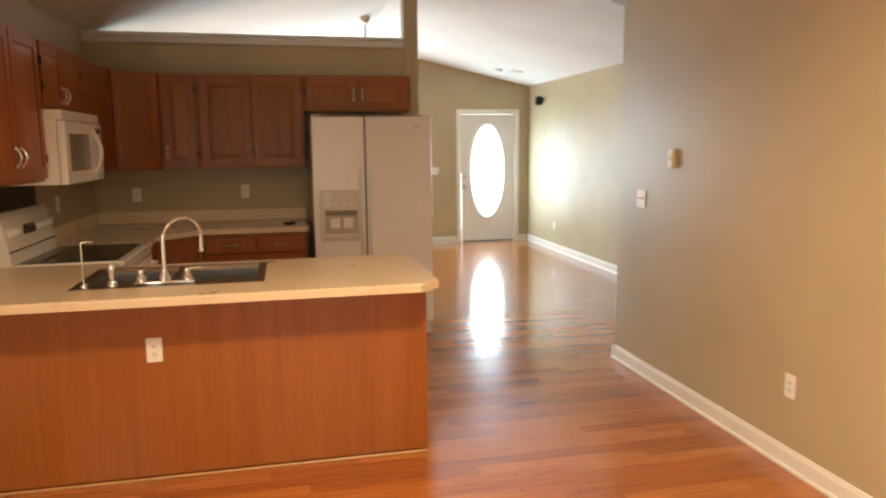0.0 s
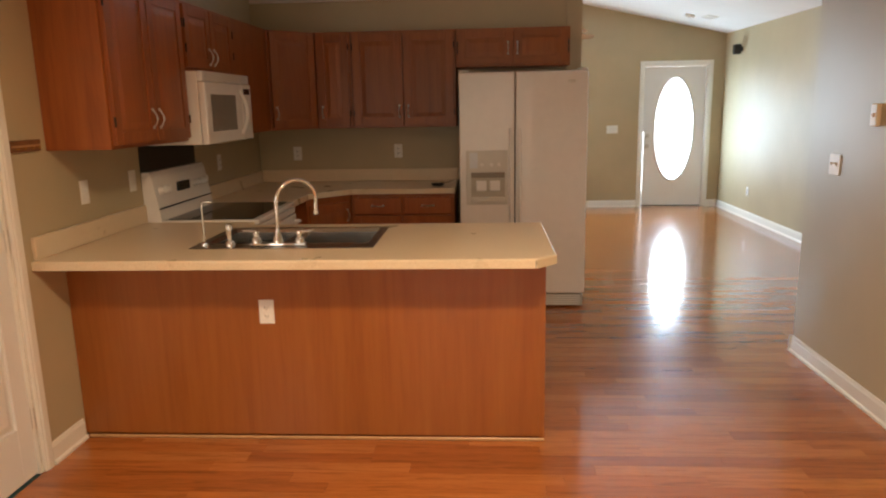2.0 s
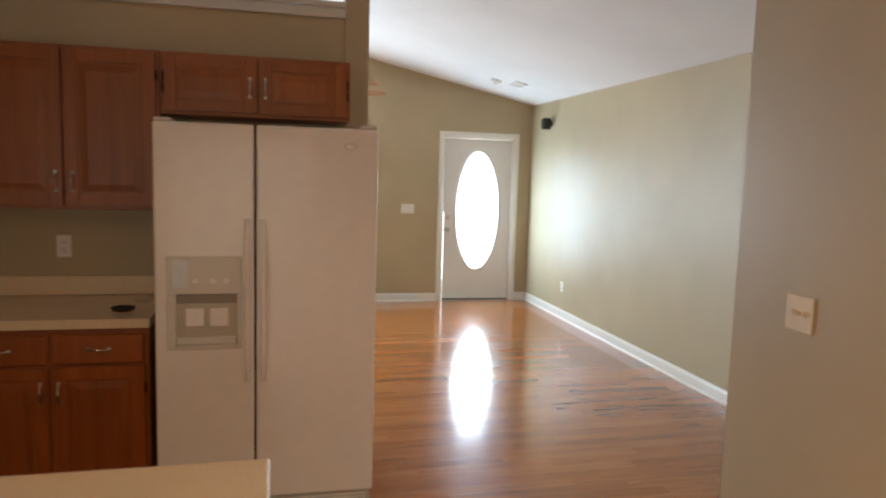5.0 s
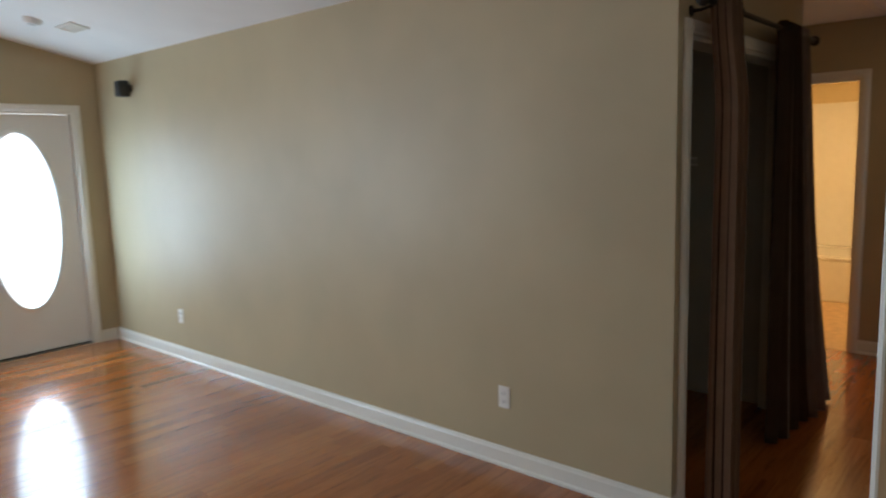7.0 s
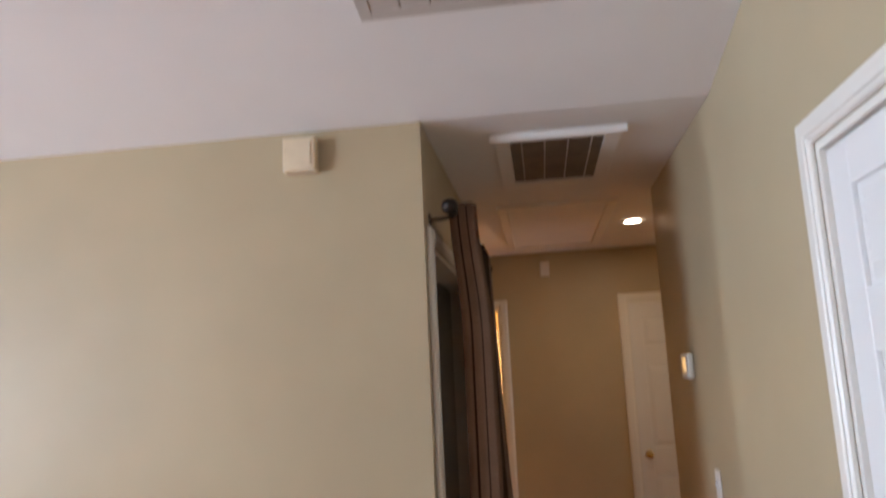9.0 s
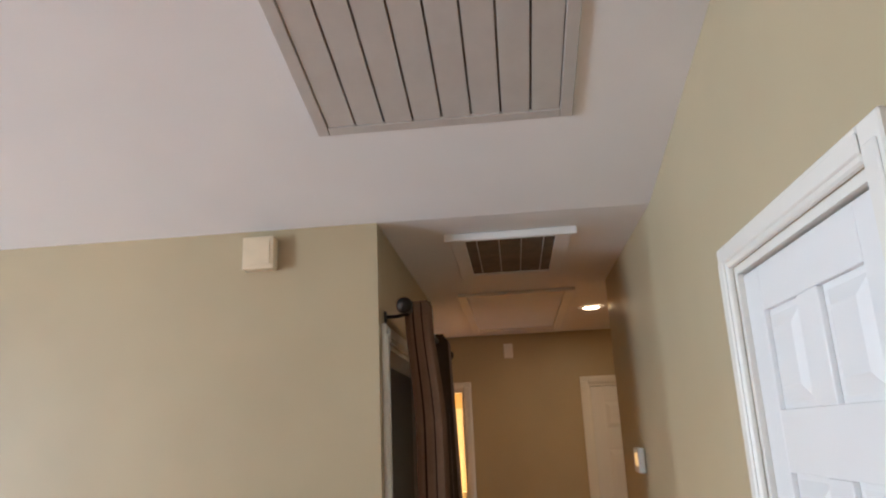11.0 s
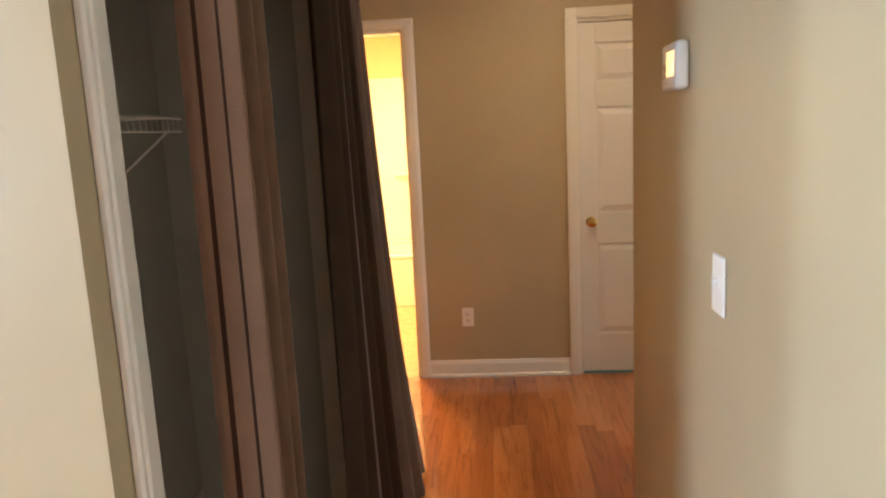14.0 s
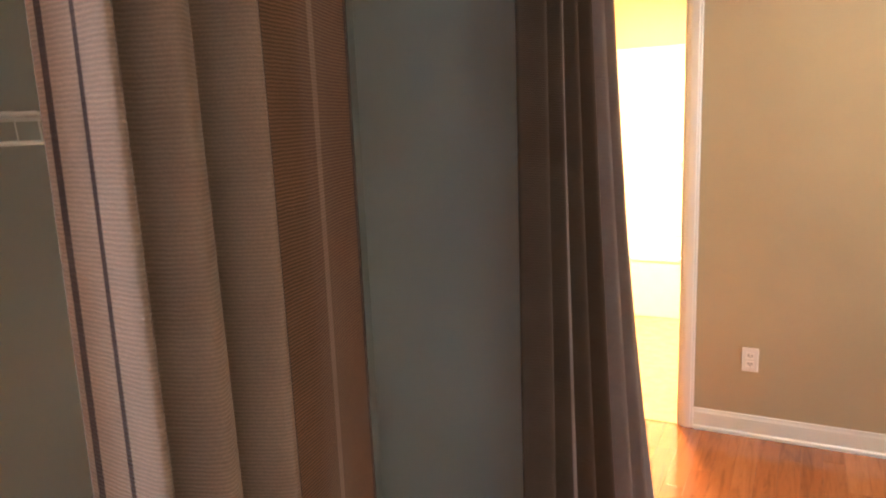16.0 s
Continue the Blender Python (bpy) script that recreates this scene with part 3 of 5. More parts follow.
# narrow three-panel door at the hall's end
casing("trim_narrow_door", pose(XE, ND1, 0, 0, 0, -90), ND1 - ND0, 2.045)
nd = tagged(thing("door_3", pose(XE + 0.012, ND1 - 0.02, 0.012, 0, 0, -90), "narrow white three-panel linen closet door", "door"), kind="structure")
leaf("leaf", nd, ND1 - ND0 - 0.04, 2.01, 0.036, 1, [(0.23, 0.77), (0.95, 1.55), (1.69, 1.90)], DOORW, frame=0.09)
knob(nd, 0.058, 0.0, 0.90, BRASS)
for z in (0.25, 1.02, 1.78):
    hinge(nd, ND1 - ND0 - 0.035, -0.002, z, NICKEL)

# bathroom opening, closet opening, bedroom opening
casing("trim_bathroom", pose(XE, BD1, 0, 0, 0, -90), BD1 - BD0, 2.045)
casing("trim_closet", pose(OX0, YN, 0), OX1 - OX0, 2.045)
casing("trim_bedroom", pose(4.50, YA, 0, 0, 0, 180), 0.76, 2.045)
sp = tagged(thing("strike_plate", pose(4.481, YA - 0.05, 0.92), "dark metal strike plate on the door jamb", "strike plate"))
part("plate", boxes((-0.002, 0.002, -0.015, 0.015, -0.03, 0.03)), BLACK, sp)

# pantry door in the west wall beside the peninsula
casing("trim_pantry", pose(XL, -2.28, 0, 0, 0, 90), 0.72, 2.045)
pd = tagged(thing("door_4", pose(XL - 0.012, -2.26, 0.008, 0, 0, 90), "white six-panel pantry door with nickel hinges", "door"), kind="structure")
leaf("leaf", pd, 0.68, 2.014, 0.036, 2, SIX, DOORW, frame=0.09)
for z in (0.25, 1.02, 1.80):
    hinge(pd, 0.69, -0.002, z, NICKEL)
knob(pd, 0.06, 0.0, 0.9, BRASS)


# windows that light the rooms
def window(name, x0, x1, y, z0, z1, inward):
    w = tagged(thing(name, pose(x0, y, z0, 0, 0, 0), "white framed window letting in daylight", "window"), kind="structure")
    a, b = x1 - x0, z1 - z0
    part("window_frame", boxes((0, a, 0.02, 0.07, 0, 0.05), (0, a, 0.02, 0.07, b - 0.05, b), (0, 0.05, 0.02, 0.07, 0.05, b - 0.05), (a - 0.05, a, 0.02, 0.07, 0.05, b - 0.05), (a / 2 - 0.025, a / 2 + 0.025, 0.02, 0.07, 0.05, b - 0.05)), TRIM, w)
    for x in (0.05, a / 2 + 0.025):
        p_ = part("pane", boxes((x, x + a / 2 - 0.075, 0.043, 0.047, 0.05, b - 0.05)), GLASS, w)
        p_.visible_shadow = False


window("window_1", -3.15, -1.45, YF + 0.06, 0.62, 2.08, -1)
window("window_2", -2.9, -1.1, YB - 0.13, 0.0, 2.05, 1)
# Made-up west window, there only to hold the fill for the opposite wall.
w3 = tagged(thing("fill_window", pose(XL - 0.05, -5.0, 0.7, 0, 0, 90), "unseen white framed window added to brighten the kitchen wall", "window"), kind="structure")
part("window_frame", boxes((0, 1.8, 0.0, 0.05, 0, 0.05), (0, 1.8, 0.0, 0.05, 1.33, 1.38), (0, 0.05, 0.0, 0.05, 0.05, 1.33), (1.75, 1.8, 0.0, 0.05, 0.05, 1.33), (0.88, 0.92, 0.0, 0.05, 0.05, 1.33)), TRIM, w3)
for x in (0.05, 0.92):
    p_ = part("pane", boxes((x, x + 0.83, 0.023, 0.027, 0.05, 1.33)), GLASS, w3)
    p_.visible_shadow = False


# kitchen
def pull(parent, x, z, upright=True, mat=None):
    """A bowed cabinet pull, fixed at two feet."""
    bm = bmesh.new()
    pts = []
    for k in range(9):
        s = k / 8
        u, d = (s - 0.5) * 0.085, -0.004 - 0.019 * math.sin(math.pi * s)
        pts.append((x, d, z + u) if upright else (x + u, d, z))
    tube(bm, pts, [0.005, 0.0038, 0.0033, 0.004, 0.006, 0.004, 0.0033, 0.0038, 0.005], 8)
    for s in (-1, 1):
        c = (x, 0, z + s * 0.0425) if upright else (x + s * 0.0425, 0, z)
        lathe(bm, ((0, 0), (0.009, 0), (0.008, 0.006), (0, 0.008)), 10, Matrix.Translation(c) @ Matrix.Rotation(radians(90), 4, "X"))
    return part("handle", bm, mat or NICKEL, parent, "small bowed satin metal pull", None, True)


def cabinet(name, m, w, h, d, doors, label, drawers=0, pulls="", toe=0.0, group="kitchen cabinets", pull_z=None):
    """A face-framed cabinet: front towards -y at y = 0, body behind it. doors: number of doors; pulls: side of each pull (l, r)."""
    cab = thing(name, m, label, "cabinet", group)
    body = boxes((0, w, 0.0, d, toe, h), bevel=0.002)
    if toe:
        box(body, 0, w, 0.07, d, 0, toe)
    part("body", body, CAB, cab)
    dz = 0.15 if drawers else 0.0
    if drawers:
        dw = (w - 0.02 * (drawers + 1)) / drawers
        for k in range(drawers):
            x = 0.02 + k * (dw + 0.02)
            bm = boxes((0, dw, -0.02, -0.0005, 0, dz - 0.02), bevel=0.005)
            dr = part("drawer_front", bm, CAB, cab, "", pose(x, 0, h - dz - 0.005))
            ha = pull(dr, dw / 2, (dz - 0.02) / 2, False)
            ha.matrix_basis = pose(0, -0.02, 0)
    n = doors
    gap = 0.012
    dw = (w - 0.036 - gap * (n - 1)) / n
    z0, z1 = toe + 0.018, h - 0.018 - dz
    hh = z1 - z0
    for k in range(n):
        x = 0.018 + k * (dw + gap)
        fr = min(0.055, hh * 0.2)
        do = leaf("cabinet_door", cab, dw, hh, 0.0205, 1, [(fr, hh - fr)], CAB, pose(x, -0.021, z0), frame=0.055, rise=0.002, inset=0.0065)
        side = pulls[k] if k < len(pulls) else "r"
        pz = pull_z if pull_z is not None else (0.11 if not toe else hh - 0.11)
        pull(do, 0.03 if side == "l" else dw - 0.03, pz)
        for z in (0.1, hh - 0.1):
            hx = dw + 0.004 if side == "l" else -0.004
            b2 = bmesh.new()
            tube(b2, [(hx, -0.001, z - 0.022), (hx, -0.001, z + 0.022)], 0.005, 8)
            part("hinge", b2, IRON, do, "dark barrel hinge")
    return cab


UZ0, UZ1 = 1.37, 2.115
RY0, RY1 = -0.43, 0.33         # range and microwave along the west wall
FX0, FX1, FY = -2.085, -1.15, 0.93
cabinet("wall_cabinet", pose(-3.53, -1.25, UZ0, 0, 0, 90), RY0 - 0.004 + 1.25, UZ1 - UZ0, 0.30, 2, "cinnamon wooden two-door wall cabinet beside the pantry door", 0, "rl")
cabinet("wall_cabinet", pose(-3.53, RY0, 1.75, 0, 0, 90), RY1 - RY0 - 0.002, UZ1 - 1.75, 0.30, 2, "short wooden two-door wall cabinet above the microwave", 0, "rl", pull_z=0.07)
# blind run to the corner and the diagonal corner cabinet
CY = YK - 0.31
cc = thing("wall_cabinet", pose(0, 0, 0), "wooden corner wall cabinet with a diagonal door", "cabinet", "kitchen cabinets")
bm = bmesh.new()
prism(bm, [(-3.83, RY1 + 0.002), (-3.53, RY1 + 0.002), (-3.53, CY - 0.30), (-3.235, CY), (-3.235, YK), (-3.83, YK)], UZ0, UZ1)
part("body", bm, CAB, cc)
dl = math.hypot(0.295, 0.30)
da = math.degrees(math.atan2(0.30, 0.295))
do = leaf("cabinet_door", cc, dl - 0.04, UZ1 - UZ0 - 0.036, 0.0205, 1, [(0.055, UZ1 - UZ0 - 0.091)], CAB,
          pose(-3.53, CY - 0.30, UZ0 + 0.018, 0, 0, da) @ pose(0.02, -0.021, 0), frame=0.055, rise=0.002, inset=0.0065)
pull(do, 0.03, 0.11)
cabinet("wall_cabinet", pose(-3.233, CY, UZ0), 0.283, UZ1 - UZ0, 0.31, 1, "narrow wooden single-door wall cabinet", 0, "l")
cabinet("wall_cabinet", pose(-2.948, CY, UZ0), 0.828, UZ1 - UZ0, 0.31, 2, "wooden two-door wall cabinet above the back counter", 0, "rl")
cabinet("wall_cabinet", pose(-2.118, CY, 1.825), 0.885, UZ1 - 1.825, 0.31, 2, "short wooden two-door cabinet above the refrigerator", 0, "rl", pull_z=0.12)
# base cabinets
BY, BH = 1.09, 0.872
cb = thing("base_cabinet", pose(0, 0, 0), "wooden diagonal corner base cabinet", "cabinet", "kitchen cabinets")
bm = bmesh.new()
prism(bm, [(-3.83, RY1 + 0.004), (-3.22, RY1 + 0.004), (-3.22, 0.80), (-2.935, BY), (-2.935, YK), (-3.83, YK)], 0.0, BH)
part("body", bm, CAB, cb)
do = leaf("cabinet_door", cb, 0.36, 0.70, 0.0205, 1, [(0.055, 0.645)], CAB, pose(-3.22, 0.80, 0.12, 0, 0, 45.5) @ pose(0.022, -0.021, 0), frame=0.055, rise=0.002, inset=0.0065)
pull(do, 0.33, 0.60)
cabinet("base_cabinet", pose(-2.933, BY, 0), 0.80, BH, 0.61, 2, "wooden base cabinet with two drawers over two doors", 2, "rl", toe=0.1)
# back counter with upstand
bm = bmesh.new()
prism(bm, [(-3.83, RY1 + 0.004), (-3.195, RY1 + 0.004), (-3.195, 0.79), (-2.925, 1.06), (-2.125, 1.06), (-2.125, YK), (-3.83, YK)], 0.875, 0.915)
bmesh.ops.triangulate(bm, faces=bm.faces)
wt = thing("worktop", pose(0, 0, 0), "cream laminate worktop in the kitchen corner", "worktop")
part("top", bm, LAM, wt)
part("upstand", boxes((-3.826, -2.125, YK - 0.02, YK - 0.001, 0.916, 1.015), (-3.828, -3.81, RY1 + 0.01, YK - 0.021, 0.916, 1.015), bevel=0.003), LAM, wt)

# peninsula
PY = -1.225
pn = thing("peninsula", pose(0, 0, 0), "kitchen peninsula clad in orange-brown wood panel", "peninsula")
part("front_panel", boxes((XL + 0.002, -1.655, PY, PY + 0.018, 0.02, 0.872)), PANELW, pn)
part("end_panel", boxes((-1.654, -1.635, PY - 0.002, -0.60, 0.0, 0.872), bevel=0.002), PANELW, pn)
part("corner_strip", boxes((-1.66, -1.633, PY - 0.005, PY - 0.0025, 0.0, 0.872)), PANELW, pn)
part("body", boxes((XL + 0.002, -1.656, PY + 0.019, -0.60, 0.0, 0.68), (XL + 0.002, -3.262, PY + 0.019, -0.60, 0.68, 0.872), (-2.378, -1.656, PY + 0.019, -0.60, 0.68, 0.872)), CAB, pn)
part("base_moulding", boxes((XL + 0.022, -1.633, PY - 0.014, PY - 0.0055, 0.0, 0.016), bevel=0.004), LIGHTW, pn, "pale quarter-round moulding")
# counter with the sink's cut-out
SX0, SX1, SY0, SY1 = -3.245, -2.40, -1.215, -0.665
outer = [(XL + 0.001, -1.455), (-1.69, -1.455), (-1.60, -1.365), (-1.60, -0.545), (-3.195, -0.545), (-3.195, RY0 - 0.004), (XL + 0.001, RY0 - 0.004)]
hole = [(SX0 + 0.02, SY0 + 0.02), (SX1 - 0.02, SY0 + 0.02), (SX1 - 0.02, SY1 - 0.02), (SX0 + 0.02, SY1 - 0.02)]
bm = bmesh.new()
keep = []
for z in (0.915, 0.875):
    o = [bm.verts.new((x, y, z)) for x, y in outer]
    h = [bm.verts.new((x, y, z)) for x, y in hole]
    es = [bm.edges.new((v[i], v[(i + 1) % len(v)])) for v in (o, h) for i in range(len(v))]
    bmesh.ops.triangle_fill(bm, edges=es, use_beauty=True)
    keep.append((o, h))
for A, B in zip(*keep):
    for i in range(len(A)):
        bm.faces.new((A[i], A[(i + 1) % len(A)], B[(i + 1) % len(A)], B[i]))
bmesh.ops.recalc_face_normals(bm, faces=bm.faces)
es = [e for e in bm.edges if len(e.link_faces) == 2 and e.calc_face_angle(0) > 1.0 and e.verts[0].co.z > 0.9 and e.verts[1].co.z > 0.9]
bmesh.ops.bevel(bm, geom=es, offset=0.009, segments=3, affect="EDGES", profile=0.5)
wt2 = thing("worktop", pose(0, 0, 0), "cream laminate peninsula worktop with a clipped corner", "worktop")
part("top", bm, LAM, wt2)
part("upstand", boxes((XL + 0.001, XL + 0.02, -1.44, RY0 - 0.006, 0.916, 1.015), bevel=0.003), LAM, wt2)
part("edge_seam", boxes((-1.6945, -1.692, -1.4558, -1.454, 0.876, 0.908)), SLOT, wt2)

# sink
sk = thing("sink", pose(0, 0, 0), "double-bowl stainless steel drop-in sink", "sink")
bm = bmesh.new()
zr = 0.9195
xm = (SX0 + SX1) / 2
bowls = [(SX0 + 0.04, xm - 0.015), (xm + 0.015, SX1 - 0.04)]
yb0, yb1 = SY0 + 0.11, SY1 - 0.035
box(bm, SX0, SX1, SY0, yb0, 0.9155, zr, 0.002)
box(bm, SX0, SX1, yb1, SY1, 0.9155, zr, 0.002)
for x0, x1 in ((SX0, bowls[0][0]), (bowls[0][1], bowls[1][0]), (bowls[1][1], SX1)):
    box(bm, x0, x1, yb0, yb1, 0.9155, zr)
part("rim", bm, STEEL, sk)
for x0, x1 in bowls:
    bm = bmesh.new()
    vs = []
    for s, z in ((0, zr - 0.001), (0.012, 0.90), (0.02, 0.76), (0.05, 0.745)):
        vs.append([bm.verts.new(p) for p in ((x0 + s, yb0 + s, z), (x1 - s, yb0 + s, z), (x1 - s, yb1 - s, z), (x0 + s, yb1 - s, z))])
    for A, B in zip(vs, vs[1:]):
        for i in range(4):
            bm.faces.new((A[i], A[(i + 1) % 4], B[(i + 1) % 4], B[i]))
    bm.faces.new(vs[-1])
    bowl = part("bowl", bm, STEEL, sk)
    so = bowl.modifiers.new("thick", "SOLIDIFY")
    so.thickness, so.offset = 0.002, -1
    b2 = lathe(bmesh.new(), ((0, 0), (0.04, 0), (0.042, 0.003), (0.03, 0.004), (0, 0.002)), 20, Matrix.Translation(((x0 + x1) / 2, (yb0 + yb1) / 2, 0.747)))
    part("drain", b2, CHROME, bowl, "round chrome drain", None, True)
fa = thing("faucet", pose(-2.845, SY0 + 0.055, 0.92), "chrome gooseneck faucet with two lever handles", "faucet")
bm = boxes((-0.13, 0.13, -0.025, 0.025, 0.0, 0.014), bevel=0.005, seg=2)
part("base_plate", bm, CHROME, fa, "", None, True)
a_ = radians(38)
pts = [(0, 0, 0.01), (0, 0, 0.195)]
for k in range(1, 15):
    b_ = math.pi * k / 14 * 1.08
    r_ = 0.098 - 0.098 * math.cos(b_)
    pts.append((r_ * math.cos(a_), r_ * math.sin(a_), 0.195 + 0.098 * math.sin(b_)))
pts.append((pts[-1][0], pts[-1][1], pts[-1][2] - 0.03))
bm = tube(bmesh.new(), pts, 0.0088, 14)
lathe(bm, ((0.0, 0), (0.026, 0), (0.022, 0.02), (0.014, 0.04), (0.011, 0.06)), 18, Matrix.Translation((0, 0, 0.012)))
e_ = pts[-1]
tube(bm, [(e_[0], e_[1], e_[2] + 0.004), (e_[0], e_[1], e_[2] - 0.016)], 0.0115, 14)
part("spout", bm, CHROME, fa, "tall curved chrome spout", None, True)
for s in (-1, 1):
    bm = lathe(bmesh.new(), ((0, 0), (0.022, 0), (0.02, 0.02), (0.013, 0.03), (0.015, 0.045), (0.012, 0.056), (0, 0.058)), 16, Matrix.Translation((s * 0.1, 0, 0.012)))
    tube(bm, [(s * 0.1, 0, 0.062), (s * 0.13, 0.004, 0.066), (s * 0.165, 0.01, 0.068)], [0.008, 0.006, 0.005], 8)
    part("lever", bm, CHROME, fa, "", None, True)
spr = thing("side_sprayer", pose(-3.07, SY0 + 0.055, 0.92), "chrome side sprayer at the sink", "sprayer")
part("holder", lathe(bmesh.new(), ((0, 0), (0.022, 0), (0.019, 0.02), (0.014, 0.025), (0, 0.026)), 16), CHROME, spr, "", None, True)
part("head", lathe(bmesh.new(), ((0, 0.024), (0.012, 0.026), (0.013, 0.06), (0.017, 0.085), (0.012, 0.1), (0, 0.102)), 16), CHROME, spr, "", None, True)
sd = thing("soap_dispenser", pose(-3.19, SY0 + 0.055, 0.92), "slim clear soap pump beside the sprayer", "soap dispenser")
bm = lathe(bmesh.new(), ((0, 0), (0.016, 0), (0.014, 0.012), (0.005, 0.018), (0.0035, 0.20), (0, 0.201)), 12)
tube(bm, [(0, 0, 0.198), (0.02, 0.01, 0.204), (0.045, 0.022, 0.199)], 0.0035, 8)
part("pump", bm, CHROME, sd, "", None, True)

# range
rg = thing("range", pose(-3.185, RY0, 0, 0, 0, 90), "white electric range with a black glass cooktop", "range")
RW = RY1 - RY0
part("body", boxes((0, RW, 0.02, 0.64, 0.08, 0.895), (0.02, RW - 0.02, 0.06, 0.62, 0.0, 0.08), bevel=0.003), APPL, rg)
part("cooktop_frame", boxes((0, RW, -0.012, 0.545, 0.896, 0.922), bevel=0.006, seg=2), APPL, rg)
part("cooktop_glass", boxes((0.03, RW - 0.03, 0.03, 0.52, 0.9225, 0.926), bevel=0.001), BLACKG, rg, "black glass cooktop")
bg = bmesh.new()
prof = [(0.545, 0.90), (0.555, 0.99), (0.585, 1.165), (0.60, 1.195), (0.642, 1.195), (0.642, 0.90)]
A = [bg.verts.new((0, y, z)) for y, z in prof]
B = [bg.verts.new((RW, y, z)) for y, z in prof]
bg.faces.new(A), bg.faces.new(B[::-1])
for i in range(6):
    bg.faces.new((A[i], B[i], B[(i + 1) % 6], A[(i + 1) % 6]))
back = part("backguard", bg, APPL, rg)
tilt = Matrix.Translation((0, 0.573, 1.085)) @ Matrix.Rotation(radians(90 - 11), 4, "X")
for x in (0.07, 0.15, RW - 0.23, RW - 0.15, RW - 0.07):
    b2 = lathe(bmesh.new(), ((0, 0), (0.026, 0), (0.024, 0.012), (0.018, 0.014), (0.017, 0.028), (0, 0.029)), 16, Matrix.Translation((x, 0, 0)) @ tilt)
    box(b2, x - 0.003, x + 0.003, 0.538, 0.545, 1.077, 1.113)
    part("control_knob", b2, APPL, back, "", None, True)
b2 = boxes((RW / 2 - 0.1, RW / 2 + 0.06, 0.556, 0.569, 1.06, 1.115))
part("clock_display", b2, BLACKG, back, "dark clock display")
part("seam", boxes((0.0, RW, 0.549, 0.556, 0.985, 0.991)), SLOT, back)
do = part("oven_door", boxes((0.004, RW - 0.004, -0.02, 0.018, 0.24, 0.845), bevel=0.006, seg=2), APPL, rg)
part("window", boxes((0.14, RW - 0.14, -0.0225, -0.0205, 0.40, 0.66)), BLACKG, do)
b2 = bmesh.new()
tube(b2, [(0.05, -0.02, 0.80), (0.05, -0.055, 0.80), (RW / 2, -0.062, 0.80), (RW - 0.05, -0.055, 0.80), (RW - 0.05, -0.02, 0.80)], 0.011, 10)
part("handle", b2, APPL, do, "white bar handle", None, True)
part("front_strip", boxes((0.0, RW, -0.014, 0.018, 0.852, 0.888), bevel=0.004), APPL, rg)
part("drawer", boxes((0.004, RW - 0.004, -0.018, 0.018, 0.09, 0.232), bevel=0.005), APPL, rg)

part("backplate", boxes((0.0, RW, 0.6425, 0.6445, 1.10, 1.343)), BLACK, rg, "black wall plate above the backguard")

# microwave over the range
mw = thing("microwave", pose(-3.43, RY0 + 0.002, 1.345, 0, 0, 90), "white over-the-range microwave oven", "microwave")
MW, MH = RW - 0.004, 0.40
part("body", boxes((0, MW, 0.03, 0.396, 0.0, MH), bevel=0.004), APPL, mw)
bm = boxes((0, MW, 0.0, 0.029, 0.345, MH), bevel=0.005)
vent = part("top_vent", bm, APPL, mw)
for k in range(5):
    part("vent_slot", boxes((0.03, MW - 0.03, -0.0015, 0.003, 0.350 + k * 0.009, 0.354 + k * 0.009)), GREYV, vent)
do = part("door", boxes((0.0, MW * 0.77, -0.012, 0.028, 0.0, 0.342), bevel=0.008, seg=2), APPL, mw)
part("window", boxes((0.07, MW * 0.77 - 0.12, -0.0145, -0.0125, 0.07, 0.275), bevel=0.001), GREYG, do, "smoked mesh window")
b2 = bmesh.new()
pts = [(MW * 0.77 - 0.035, -0.012 - 0.042 * math.sin(math.pi * k / 10), 0.04 + 0.26 * k / 10) for k in range(11)]
tube(b2, pts, 0.013, 10)
part("handle", b2, APPL, do, "white bowed handle", None, True)
pl_ = part("control_panel", boxes((MW * 0.77 + 0.004, MW, -0.012, 0.028, 0.0, 0.342), bevel=0.006), APPL, mw)
part("display", boxes((MW * 0.81, MW - 0.03, -0.0135, -0.0122, 0.28, 0.315)), BLACKG, pl_)
for r in range(4):
    for c in range(3):
        part("button", boxes((MW * 0.81 + c * 0.036, MW * 0.81 + c * 0.036 + 0.028, -0.0138, -0.0122, 0.06 + r * 0.05, 0.095 + r * 0.05)), APPL2, pl_)

# refrigerator
fr = thing("refrigerator", pose(FX0, FY, 0), "white side-by-side refrigerator with an ice dispenser", "refrigerator")
FW, FH = FX1 - FX0, 1.765
part("body", boxes((0.005, FW - 0.005, 0.075, 0.74, 0.03, FH - 0.012), bevel=0.006), APPL, fr)
SPL = FW * 0.438
fz = part("freezer_door", boxes((0, SPL - 0.004, 0, 0.07, 0.115, FH), bevel=0.012, seg=3), APPL, fr)
fd2 = part("fridge_door", boxes((SPL + 0.004, FW, 0, 0.07, 0.115, FH), bevel=0.012, seg=3), APPL, fr)
part("door_gap", boxes((SPL - 0.0035, SPL + 0.0035, 0.02, 0.074, 0.115, FH - 0.005)), SLOT, fr)
for x0, x1 in ((0.0, 0.08), (FW - 0.08, FW)):
    part("hinge_cover", boxes((x0 + 0.005, x1 - 0.005, 0.01, 0.12, FH + 0.001, FH + 0.016), bevel=0.004), APPL2, fr)
gr = part("toe_grille", boxes((0.01, FW - 0.01, 0.03, 0.06, 0.012, 0.105), bevel=0.003), GREYV, fr, "slotted grey toe grille")
